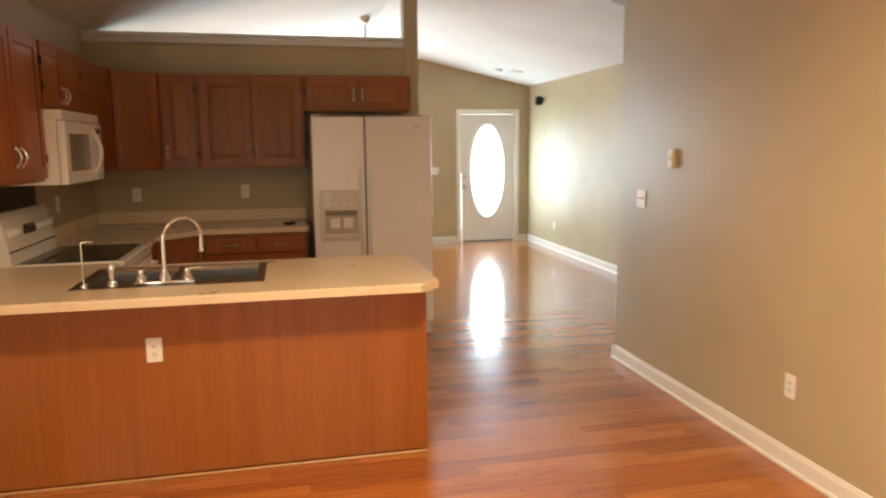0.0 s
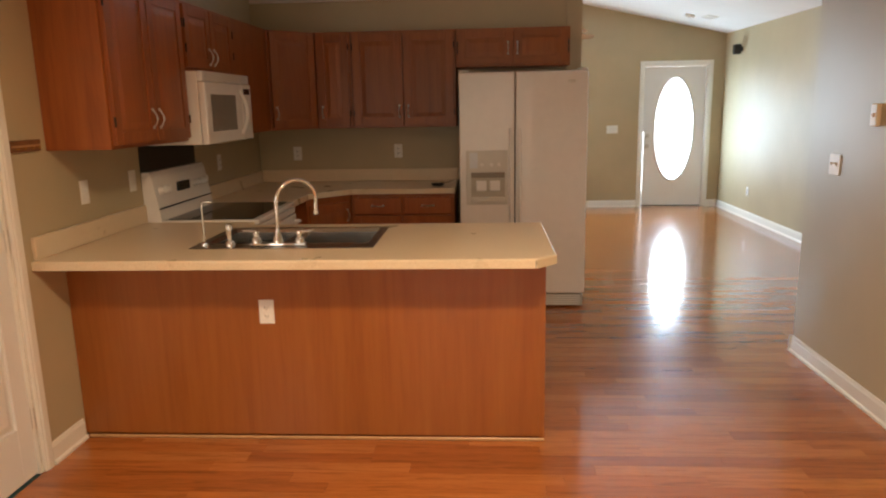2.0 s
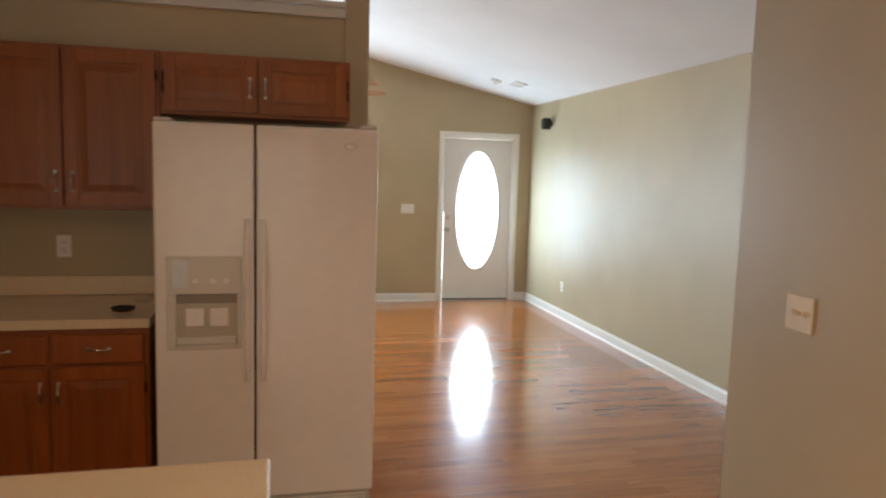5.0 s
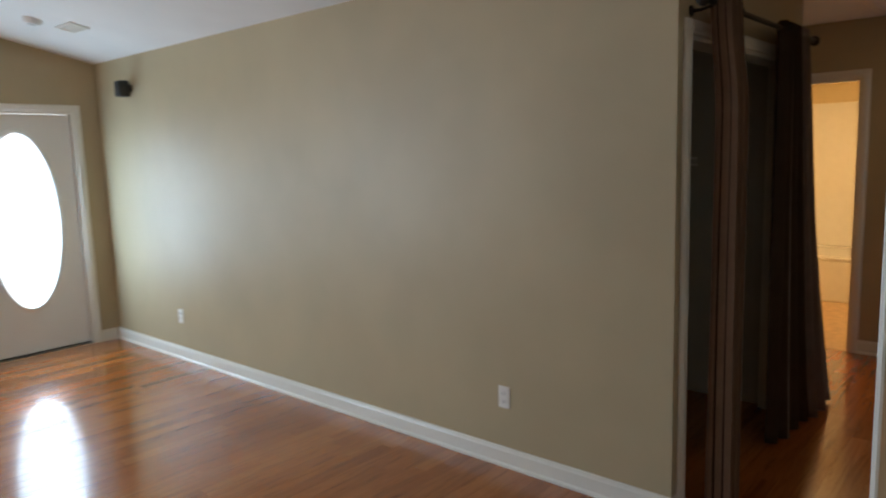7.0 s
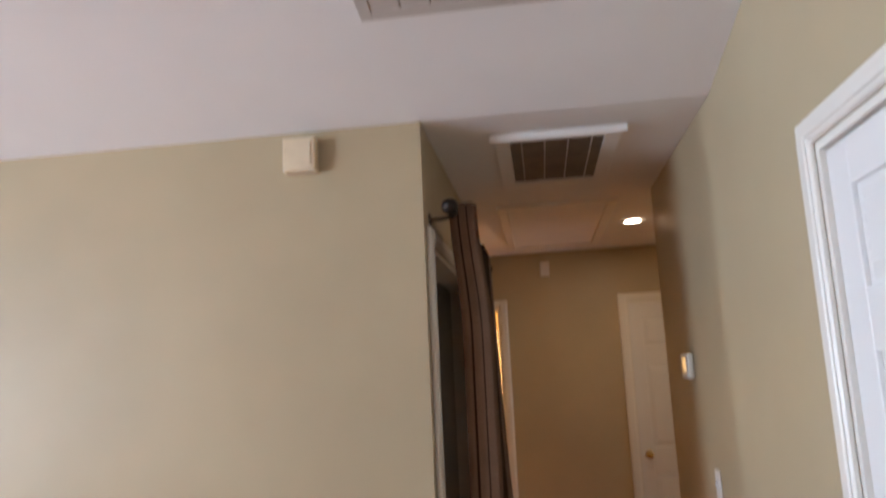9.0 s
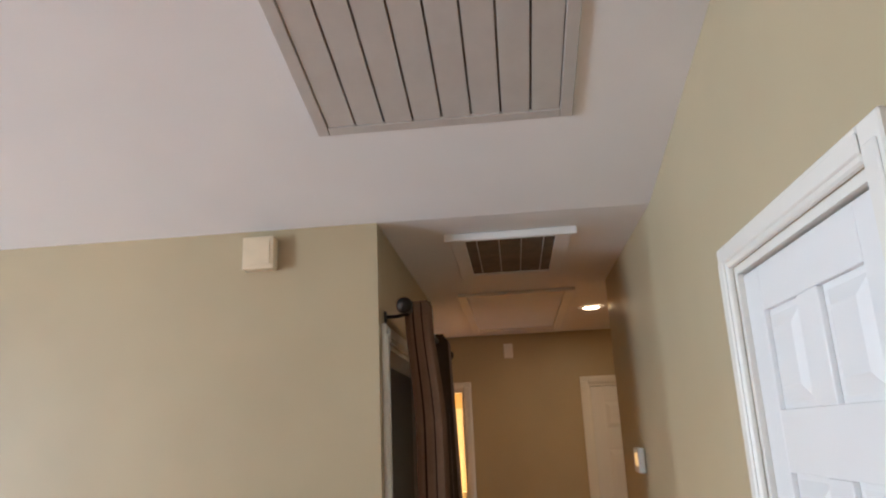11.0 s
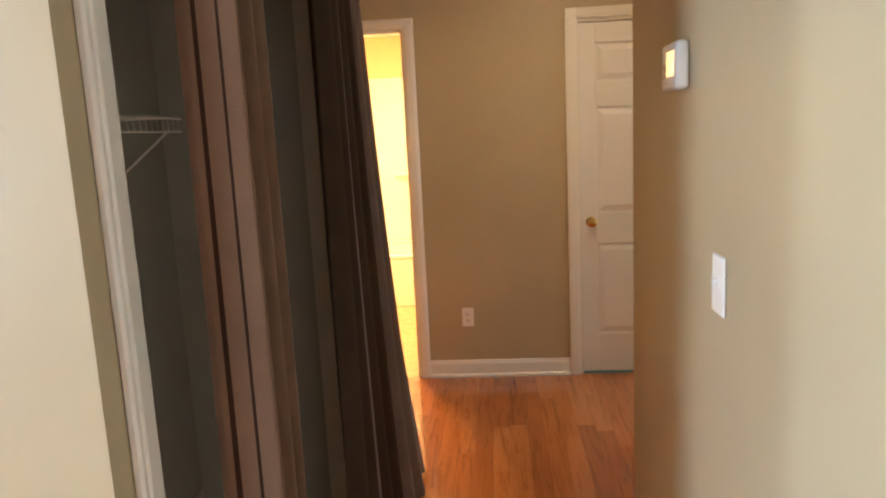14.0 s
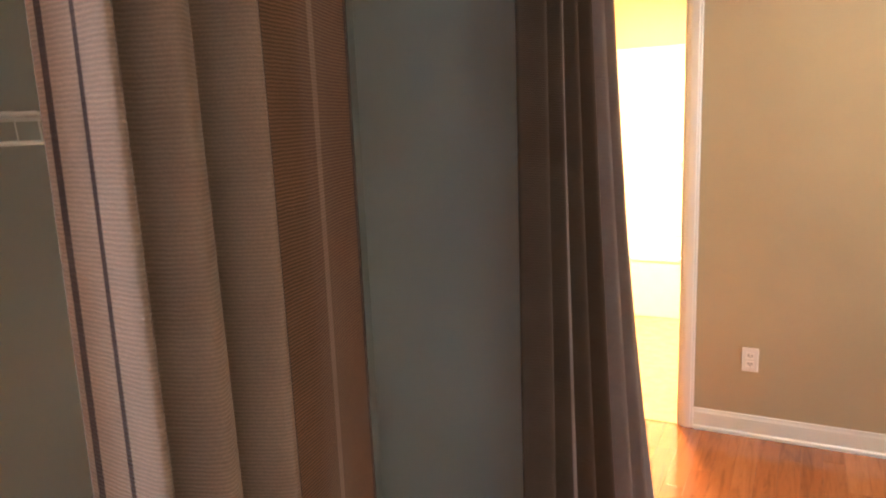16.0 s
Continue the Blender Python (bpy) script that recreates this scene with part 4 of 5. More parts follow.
for k in range(5):
    part("slat", boxes((0.03, FW - 0.03, 0.022, 0.029, 0.024 + k * 0.016, 0.032 + k * 0.016)), PLATE, gr)
for x, door, s in ((SPL - 0.034, fz, -1), (SPL + 0.034, fd2, 1)):
    bm = bmesh.new()
    pts = [(x, -0.006 - 0.034 * min(1, math.sin(math.pi * k / 16) * 2.2), 0.655 + 0.71 * k / 16) for k in range(17)]
    tube(bm, pts, [0.0095 if k in (0, 16) else 0.0115 for k in range(17)], 10)
    part("handle", bm, APPL, door, "long white bowed handle", None, True)
dp = part("dispenser", boxes((0.05, 0.355, -0.010, -0.0005, 1.045, 1.205), bevel=0.002), APPL2, fr, "off-white water and ice dispenser")
for a in ((0.05, 0.085, -0.010, -0.0005, 0.805, 1.0445), (0.335, 0.355, -0.010, -0.0005, 0.805, 1.0445), (0.0855, 0.3345, -0.010, -0.0005, 0.805, 0.828)):
    part("surround", boxes(a, bevel=0.002), APPL2, dp)
# Flat sheet whose darker colour paints the shade of a hollow.
part("recess", boxes((0.085, 0.335, -0.0022, -0.0008, 0.828, 1.045)), plain("dispenser plastic with painted recess shade", (0.48, 0.43, 0.35), 0.5), dp)
# The cowl's dark colour paints the shadow across the top of the recess.
part("cowl", boxes((0.087, 0.333, -0.007, -0.0024, 1.005, 1.044), bevel=0.002), plain("cowl plastic with painted shadow", (0.25, 0.22, 0.18), 0.5), dp)
part("tray", boxes((0.087, 0.333, -0.026, -0.0024, 0.829, 0.862), bevel=0.004), APPL2, dp)
for x in (0.122, 0.222):
    part("paddle", boxes((x, x + 0.078, -0.020, -0.0024, 0.905, 0.985), bevel=0.008, seg=2), APPL, dp, "white dispenser paddle")
for x in (0.165, 0.235, 0.29):
    part("button", lathe(bmesh.new(), ((0, 0), (0.014, 0), (0.012, 0.004), (0, 0.004)), 14, Matrix.Translation((x, -0.0102, 1.10)) @ Matrix.Rotation(radians(90), 4, "X")), APPL, dp)
part("sticker", boxes((0.075, 0.135, -0.0112, -0.0102, 1.075, 1.19)), plain("silver sticker", (0.72, 0.75, 0.78), 0.2), dp)
part("badge", lathe(bmesh.new(), ((0, 0), (0.03, 0), (0.026, 0.003), (0, 0.0035)), 20, Matrix.Translation((FW - 0.12, -0.0005, FH - 0.075)) @ Matrix.Rotation(radians(90), 4, "X") @ Matrix.Diagonal((1.0, 0.4, 1, 1))), NICKEL, fd2, "small oval silver badge", None, True)


# switch plates, outlets and wall fittings
def plate(name, m, gangs=1, kind="outlet", label="", mat=None, group=""):
    """A wall plate that faces local -y, its centre at the origin."""
    w = 0.07 + 0.046 * (gangs - 1)
    p_ = thing(name, m, label, "outlet" if kind == "outlet" else "switch", group)
    base = part("plate", boxes((-w / 2, w / 2, -0.006, -0.0005, -0.057, 0.057), bevel=0.003), mat or PLATE, p_)
    for g in range(gangs):
        x = (g - (gangs - 1) / 2) * 0.046
        if kind == "outlet":
            for z in (-0.02, 0.02):
                part("socket", boxes((x - 0.017, x + 0.017, -0.0075, -0.0055, z - 0.014, z + 0.014), bevel=0.003), mat or PLATE, base)
                part("slots", boxes((x - 0.008, x - 0.005, -0.0083, -0.0077, z - 0.003, z + 0.007), (x + 0.005, x + 0.008, -0.0083, -0.0077, z - 0.003, z + 0.006), (x - 0.002, x + 0.002, -0.0083, -0.0077, z - 0.010, z - 0.006)), SLOT, base, "dark contact slots")
        elif kind == "switch":
            b2 = boxes((x - 0.0045, x + 0.0045, -0.016, -0.0065, -0.001, 0.011), bevel=0.002)
            box(b2, x - 0.006, x + 0.006, -0.0072, -0.0062, -0.013, 0.013)
            part("toggle", b2, mat or PLATE, base)
    return p_


EAST, SOUTH, NORTH, WEST = -90, 180, 0, 90   # the way a plate on that side is turned
plate("outlet", pose(XR, 1.833, 0.367, 0, 0, EAST), 1, "outlet", "white duplex outlet low on the tan wall", group="outlets")
plate("outlet", pose(XR, 5.05, 0.36, 0, 0, EAST), 1, "outlet", "white duplex outlet low on the tan wall", group="outlets")
plate("outlet", pose(XE, 0.60, 0.368, 0, 0, EAST), 1, "outlet", "white duplex outlet on the hall end wall", group="outlets")
plate("outlet", pose(-0.90, YF, 0.37), 1, "outlet", "white duplex outlet low on the front wall", group="outlets")
plate("outlet", pose(-2.90, PY, 0.625), 1, "outlet", "white duplex outlet on the peninsula panel", group="outlets")
plate("outlet", pose(-3.50, YK, 1.155), 1, "outlet", "cream duplex outlet above the counter", group="outlets")
plate("outlet", pose(-2.63, YK, 1.165), 1, "outlet", "cream duplex outlet above the counter", group="outlets")
plate("outlet", pose(XL, 0.75, 1.16, 0, 0, WEST), 1, "outlet", "cream duplex outlet beside the range", group="outlets")
plate("light_switch", pose(XL, -1.0, 1.157, 0, 0, WEST), 1, "switch", "cream single switch above the peninsula worktop", group="switches")
plate("light_switch", pose(XL, -0.53, 1.162, 0, 0, WEST), 1, "blank", "cream plate beside the range", group="switches")
plate("outlet", pose(0, -1.80, 0.40, 0, 0, EAST), 1, "outlet", "white duplex outlet low on the kitchen wall", group="outlets")
plate("light_switch", pose(0, -0.33, 1.18, 0, 0, EAST), 2, "switch", "cream double switch near the kitchen corner", mat=CREAM, group="switches")
plate("light_switch", pose(-0.03, YF, 1.147), 3, "switch", "white triple switch beside the front door", group="switches")
plate("light_switch", pose(1.066, YS, 1.163, 0, 0, SOUTH), 2, "switch", "white double switch beside the white door", group="switches")
plate("light_switch", pose(1.968, YS, 1.15, 0, 0, SOUTH), 1, "switch", "white single switch in the hall", group="switches")
plate("light_switch", pose(XE, 0.53, 2.33, 0, 0, EAST), 1, "blank", "small cream plate high on the hall end wall", group="switches")
tm = thing("thermostat", pose(2.25, YS, 1.575, 0, 0, SOUTH), "white wall thermostat with an amber display", "thermostat")
tb = part("case", boxes((-0.065, 0.065, -0.03, -0.0005, -0.052, 0.05), bevel=0.01, seg=3), PLATE, tm)
part("display", boxes((-0.01, 0.045, -0.0315, -0.0302, -0.022, 0.03)), GLOWLCD, tb, "lit amber display")
for z in (-0.02, 0.002, 0.024):
    part("button", boxes((-0.045, -0.025, -0.0325, -0.0302, z - 0.006, z + 0.006), bevel=0.002), APPL2, tb)
ic = thing("intercom", pose(0, -0.70, 1.45, 0, 0, EAST), "small cream wall box with a round button", "intercom")
part("case", boxes((-0.03, 0.03, -0.024, -0.0005, -0.055, 0.055), bevel=0.006, seg=2), CREAM, ic)
part("button", lathe(bmesh.new(), ((0, 0), (0.011, 0), (0.009, 0.005), (0, 0.006)), 14, Matrix.Translation((0, -0.024, 0.0)) @ Matrix.Rotation(radians(90), 4, "X")), plain("amber button", (0.6, 0.3, 0.1), 0.4), ic)
bx = thing("door_chime", pose(XR, 1.38, 2.365, 0, 0, EAST), "beige door chime box high on the wall", "door chime")
part("cover", boxes((-0.058, 0.058, -0.052, -0.0005, -0.06, 0.06), bevel=0.006, seg=2), CREAM, bx)
part("front", boxes((-0.045, 0.045, -0.056, -0.0525, -0.045, 0.045), bevel=0.002), CREAM, bx)
spk = thing("wall_speaker", pose(XR, 5.56, 2.20, 0, 0, EAST), "small black speaker on a wall bracket", "speaker")
part("bracket", boxes((-0.02, 0.02, -0.03, -0.0005, -0.03, 0.03), bevel=0.004), BLACK, spk)
part("cabinet", boxes((-0.045, 0.045, -0.115, -0.03, -0.07, 0.06), bevel=0.012, seg=2), BLACK, spk)
part("grille", boxes((-0.037, 0.037, -0.119, -0.1155, -0.06, 0.05), bevel=0.003), plain("speaker mesh", (0.03, 0.03, 0.03), 0.9), spk)
kr = thing("key_rack", pose(XL, -1.40, 1.40, 0, 0, WEST), "small brown wooden key rack", "key rack")
part("board", boxes((-0.1, 0.1, -0.014, -0.0005, -0.024, 0.024), bevel=0.003), RACKW, kr)
part("groove", boxes((-0.095, 0.095, -0.0155, -0.0142, -0.004, 0.004)), LIGHTW, kr)
for x in (-0.07, -0.025, 0.025, 0.07):
    part("hook", tube(bmesh.new(), [(x, -0.014, -0.006), (x, -0.028, -0.012), (x, -0.032, -0.002)], 0.0022, 6), BRASS, kr)
scb = thing("spoon_rest", pose(-2.27, 1.25, 0.916), "small dark dish on the back counter", "dish")
part("dish", lathe(bmesh.new(), ((0, 0), (0.04, 0), (0.055, 0.015), (0.052, 0.016), (0.035, 0.006), (0, 0.005)), 18), BLACK, scb, "", None, True)

# ceiling fittings: placed on the slope or on the flat
SL = math.degrees(math.atan(SLOPE))


def on_slope(x, y, rz=0):
    """A pose on the underside of the vault; local -z points into the room."""
    if x > XRIDGE:
        return pose(x, y, Z0 + SLOPE * (XR - x)) @ Matrix.Rotation(radians(SL), 4, "Y")
    return pose(x, y, Z0 + SLOPE * (x - XL)) @ Matrix.Rotation(radians(-SL), 4, "Y")


def register(name, m, w, d, slats, label, along="x", filt=True, frame=0.035, slat_w=None, mat=None):
    r = thing(name, m, label, "air vent")
    mat = mat or GREYV
    part("frame", boxes((-w / 2, w / 2, -d / 2, -d / 2 + frame, -0.012, -0.0005), (-w / 2, w / 2, d / 2 - frame, d / 2, -0.012, -0.0005), (-w / 2, -w / 2 + frame, -d / 2 + frame, d / 2 - frame, -0.012, -0.0005), (w / 2 - frame, w / 2, -d / 2 + frame, d / 2 - frame, -0.012, -0.0005), bevel=0.002), mat, r)
    # Dark mottled sheet that fills the frame behind the slats.
    part("backing", boxes((-w / 2 + frame, w / 2 - frame, -d / 2 + frame, d / 2 - frame, -0.002, -0.0006)), VENTBACK, r, "dark sheet behind the slats")
    n = slats
    span = (d if along == "x" else w) - 2 * frame
    pitch = span / n
    sw = slat_w or pitch * 0.55
    for k in range(n):
        c = -span / 2 + (k + 0.5) * pitch
        if along == "x":
            a = (-w / 2 + frame, w / 2 - frame, c - sw / 2, c + sw / 2, -0.009, -0.0025)
        else:
            a = (c - sw / 2, c + sw / 2, -d / 2 + frame, d / 2 - frame, -0.009, -0.0025)
        part("slat", boxes(a, bevel=0.001), mat, r)
    return r


register("return_grille", on_slope(0.70, 0.655), 0.62, 0.735, 8, "large grey return-air grille with wide slats", "x", slat_w=0.077)
hg = register("return_grille", pose(2.14, 0.48, Z0), 0.74, 0.48, 4, "dark return-air filter grille in the hall ceiling", "x", frame=0.06, slat_w=0.003, mat=CEIL)
part("lip", boxes((-0.395, -0.372, -0.255, 0.255, -0.03, -0.0005), bevel=0.003), CEIL, hg, "white hanging lip")
register("ceiling_register", on_slope(0.985, 5.22), 0.14, 0.26, 9, "small white ceiling air register", "y", mat=TRIM, frame=0.02)
register("ceiling_register", on_slope(-3.32, 0.30), 0.16, 0.28, 9, "small ceiling air register above the range", "y", mat=TRIM, frame=0.02)
for x, y in ((0.77, 5.35), (-2.60, 0.82)):
    sm = thing("smoke_detector", on_slope(x, y), "round white smoke detector on the ceiling", "smoke detector", "smoke detectors")
    part("case", lathe(bmesh.new(), ((0, -0.036), (0.045, -0.036), (0.06, -0.022), (0.065, -0.001), (0, -0.001)), 22), PLATE, sm, "", None, True)
    part("vent_ring", lathe(bmesh.new(), ((0.0, -0.037), (0.03, -0.038), (0.028, -0.0365), (0, -0.0365)), 18), GREYV, sm)
# attic hatch
ah = thing("attic_hatch", pose(3.67, 0.46, Z0), "white attic hatch with a trim frame", "attic hatch")
part("panel", boxes((-0.66, 0.66, -0.27, 0.27, -0.006, -0.0005)), CEIL, ah)
part("frame", boxes((-0.72, 0.72, -0.325, -0.271, -0.016, -0.0005), (-0.72, 0.72, 0.271, 0.325, -0.016, -0.0005), (-0.72, -0.661, -0.271, 0.271, -0.016, -0.0005), (0.661, 0.72, -0.271, 0.271, -0.016, -0.0005), bevel=0.003), TRIM, ah)
# recessed lamp
rl = thing("recessed_light", pose(3.62, -0.02, Z0), "glowing recessed ceiling light in the hall", "ceiling light")
part("trim_ring", lathe(bmesh.new(), ((0.048, -0.001), (0.05, -0.007), (0.072, -0.007), (0.08, -0.001)), 24, cap=False), PLATE, rl, "", None, True)
part("diffuser", lathe(bmesh.new(), ((0, -0.004), (0.05, -0.004), (0.05, -0.001), (0, -0.001)), 24), GLOWC, rl, "lit warm diffuser")
area_lamp("recessed_lamp", (3.62, -0.02, Z0 - 0.012), (3.62, -0.02, 0), 0.11, 0.11, 4.0, (1.0, 0.70, 0.38), "DISK")

# Fixture made up for the added dining fill, always out of view.
dl_ = thing("ceiling_light", on_slope(-1.75, -3.35), "unseen round dining light added to warm the kitchen", "ceiling light")
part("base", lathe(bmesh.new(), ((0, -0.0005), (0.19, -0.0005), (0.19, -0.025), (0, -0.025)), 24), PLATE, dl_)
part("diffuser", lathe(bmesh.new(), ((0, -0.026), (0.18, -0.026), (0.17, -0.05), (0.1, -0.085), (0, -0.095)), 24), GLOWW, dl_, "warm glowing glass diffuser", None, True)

# ceiling fan on the ridge
fan = thing("ceiling_fan", pose(-1.33, 3.72, 0), "ceiling fan with wooden blades and a white bowl", "ceiling fan")
zt = Z0 + SLOPE * (-1.33 - XL)
part("canopy", lathe(bmesh.new(), ((0.0, zt - 0.004), (0.065, zt - 0.004), (0.062, zt - 0.03), (0.035, zt - 0.075), (0.016, zt - 0.085), (0, zt - 0.085)), 20), NICKEL, fan, "", None, True)
part("down_rod", tube(bmesh.new(), [(0, 0, zt - 0.08), (0, 0, 2.37)], 0.012, 12), NICKEL, fan)
part("motor", lathe(bmesh.new(), ((0, 2.39), (0.05, 2.385), (0.11, 2.35), (0.125, 2.30), (0.11, 2.24), (0.06, 2.21), (0, 2.205)), 24), NICKEL, fan, "", None, True)
for k in range(5):
    a = pose(0, 0, 2.28, 0, 0, 22 + 72 * k)
    bm = bmesh.new()
    prism(bm, [(0.17, -0.05), (0.66, -0.068), (0.705, -0.05), (0.72, 0.0), (0.705, 0.05), (0.66, 0.068), (0.17, 0.05)], -0.004, 0.004)
    bl = part("blade", bm, FANW, fan, "", a @ pose(0, 0, -0.02, -13))
    part("blade_iron", boxes((-0.08, 0.09, -0.018, 0.018, -0.012, -0.0045), bevel=0.003), NICKEL, bl, "", pose(0.16, 0, 0))
part("light_bowl", lathe(bmesh.new(), ((0, 2.115), (0.05, 2.125), (0.09, 2.16), (0.095, 2.204), (0, 2.204)), 20), PLATE, fan, "white glass bowl", None, True)

# curtained closet
rod = thing("curtain_rod", pose(0, 0.868, 2.155), "dark bronze curtain rod with ball finials", "curtain rod")
part("pole", tube(bmesh.new(), [(1.60, 0, 0), (3.16, 0, 0)], 0.0125, 12), IRON, rod)
for x, s in ((1.60, -1), (3.16, 1)):
    b2 = lathe(bmesh.new(), ((0, -0.005), (0.014, -0.004), (0.014, 0.012), (0.009, 0.018), (0.024, 0.03), (0.03, 0.047), (0.024, 0.064), (0.008, 0.074), (0, 0.075)), 16, Matrix.Translation((x, 0, 0)) @ Matrix.Rotation(radians(90 * s), 4, "Y"))
    part("finial", b2, IRON, rod, "", None, True)
for x in (1.66, 3.10):
    b2 = tube(bmesh.new(), [(x, 0.0885, -0.02), (x, 0.05, -0.02), (x, 0.0, -0.012)], 0.007, 8)
    lathe(b2, ((0, 0), (0.024, 0), (0.02, 0.006), (0, 0.007)), 14, Matrix.Translation((x, 0.0895, -0.02)) @ Matrix.Rotation(radians(90), 4, "X"))
    part("bracket", b2, IRON, rod, "", None, True)


def smooth_run(knots, u):
    """A smooth curve through (u, x, y) knots of a plan."""
    n = len(knots)
    for k in range(n - 1):
        a, b = knots[k], knots[k + 1]
        if u <= b[0] or k == n - 2:
            t = (u - a[0]) / (b[0] - a[0])
            out = []
            for c in (1, 2):
                p0, p3 = knots[max(k - 1, 0)], knots[min(k + 2, n - 1)]
                m0 = (b[c] - p0[c]) / (b[0] - p0[0]) * (b[0] - a[0]) * 0.8
                m1 = (p3[c] - a[c]) / (p3[0] - a[0]) * (b[0] - a[0]) * 0.8
                out.append((2 * t ** 3 - 3 * t * t + 1) * a[c] + (t ** 3 - 2 * t * t + t) * m0 + (3 * t * t - 2 * t ** 3) * b[c] + (t ** 3 - t * t) * m1)
            return out


def curtain(label, plan, stripes, seed, hem, spread, lean=0.0, rings=7):
    """A hanging cloth: plan is its line seen from above; spread: how far it widens to its foot, from its first edge."""
    cols, rows = 170, 36
    total = sum(w for w, _ in stripes)
    ends, acc = [], 0
    for w, c in stripes:
        acc += w / total
        ends.append((acc, c))
    mid = sum(k[2] for k in plan) / len(plan)
    bm = bmesh.new()
    grid = []
    for j in range(rows + 1):
        v = j / rows
        z = 2.19 - (2.19 - hem) * v
        full = min(1.0, v / 0.22)
        full = full * full * (3 - 2 * full)
        row = []
        for i in range(cols + 1):
            u = i / cols
            slip = min(1.0, max(0.0, u + 0.006 * math.sin(2.6 * v + seed + 4 * u)))
            x, y = smooth_run(plan, slip)
            x = plan[0][1] + (x - plan[0][1]) * (1 + spread * v ** 0.72)
            y = (0.5 * (0.868 + mid) + 0.85 * (y - mid)) * (1 - full) + (mid + (y - mid) * (0.92 + 0.16 * v)) * full
            y += 0.002 * math.sin(31 * u + 3.1 * v + seed) * (0.4 + v) + lean * v * v * u
            row.append(bm.verts.new((x + 0.004 * math.sin(4 * v + 9 * u), y, z + 0.008 * math.sin(14 * u + seed) * v ** 4)))
        grid.append(row)
    for j in range(rows):
        for i in range(cols):
            f = bm.faces.new((grid[j][i], grid[j][i + 1], grid[j + 1][i + 1], grid[j + 1][i]))
            f.material_index = next((c for e, c in ends if (i + 0.5) / cols <= e), 0)
    ob = thing("curtain", pose(0, 0, 0), label, "curtain", "closet curtains")
    cl = part("cloth", bm, [CL_TAN, CL_BRN, CL_DRK, CL_DAYLIT, CL_SHADED], ob, "", None, True)
    so = cl.modifiers.new("thick", "SOLIDIFY")
    so.thickness, so.offset = 0.003, 0
    for k in range(rings):
        x = plan[0][1] + (plan[-1][1] - plan[0][1]) * (k + 0.5) / rings
        b2 = bmesh.new()
        tube(b2, [(x, 0.868 + 0.021 * math.cos(t), 2.155 + 0.021 * math.sin(t)) for t in (2 * math.pi * q / 14 for q in range(15))], 0.0035, 6)
        part("ring", b2, IRON, ob, "dark grommet ring")
    return ob


curtain("tan closet curtain with dark stripes drawn to one side",
        [(0, 1.676, 0.862), (0.06, 1.662, 0.842), (0.13, 1.660, 0.823), (0.28, 1.661, 0.787), (0.39, 1.662, 0.758), (0.43, 1.684, 0.79), (0.50, 1.700, 0.750), (0.54, 1.722, 0.768),
         (0.60, 1.726, 0.838), (0.655, 1.745, 0.80), (0.71, 1.765, 0.755), (0.75, 1.79, 0.776), (0.82, 1.84, 0.786), (0.9, 1.90, 0.806), (1, 1.976, 0.828)],
        [(0.11, 0), (0.035, 2), (0.12, 0), (0.03, 2), (0.445, 0), (0.012, 2), (0.098, 1), (0.018, 0), (0.117, 1), (0.015, 2)], 3, 0.012, 0.03)
# Wide stripes carry shade on the left and daylight on the right in their colour.
curtain("striped closet curtain with daylight and shade in its colours, flaring at its foot",
        [(0, 2.55, 0.878)] + [(0.05 + 0.074 * k, 2.57 + 0.0375 * k, 0.868 + (0.036 if k % 2 else -0.04)) for k in range(12)] + [(1, 3.05, 0.868)],
        [(0.09, 4), (0.015, 1), (0.09, 4), (0.02, 3), (0.08, 4), (0.02, 2), (0.08, 4), (0.025, 3), (0.08, 4), (0.02, 3), (0.06, 4), (0.02, 2), (0.11, 3), (0.02, 4), (0.11, 3), (0.015, 2), (0.14, 3)], 8, 0.012, 0.82, -0.11, 9)
ws = thing("wire_shelf", pose(0, 0, 1.53), "white wire closet shelf with hanging lip", "shelf")
for y, z in ((1.27, 0.0), (1.27, -0.035), (1.60, 0.0), (1.45, -0.002)):
    part("rail", tube(bmesh.new(), [(1.67, y, z), (2.56, y, z)], 0.0032, 6), PLATE, ws)
for k in range(29):
    x = 1.70 + k * 0.03
    part("wire", tube(bmesh.new(), [(x, 1.612, 0.003), (x, 1.27, 0.003), (x, 1.266, -0.035)], 0.0011, 5), PLATE, ws)
for x in (2.5,):
    part("brace", tube(bmesh.new(), [(x, 1.275, -0.03), (x, 1.616, -0.30)], 0.0035, 6), PLATE, ws)
    part("clip", boxes((x - 0.012, x + 0.012, 1.606, 1.6195, -0.325, -0.285), bevel=0.003), NICKEL, ws)
for x, z, r in ((2.45, 1.11, 0.022), (2.57, 0.50, 0.03)):
    bp = thing("wall_plug", pose(x, 1.62, z), "black rubber plug on a small grey wall plate", "plug")
    part("plate", boxes((-0.024, 0.024, -0.005, -0.0005, -0.042, 0.042), bevel=0.002), GREYV, bp)
    part("plug", lathe(bmesh.new(), ((0, 0.0052), (r, 0.0052), (r * 0.95, 0.03), (r * 0.6, 0.042), (0, 0.044)), 16, Matrix.Rotation(radians(90), 4, "X")), BLACK, bp, "", None, True)

# bathroom seen through its doorway
tub = thing("bathtub", pose(6.45, 0.475, 0), "white bathtub with a plain apron", "bathtub")
part("apron", boxes((0.0, 0.04, 0.0, 1.82, 0.0, 0.42), bevel=0.012, seg=2), TUBW, tub)
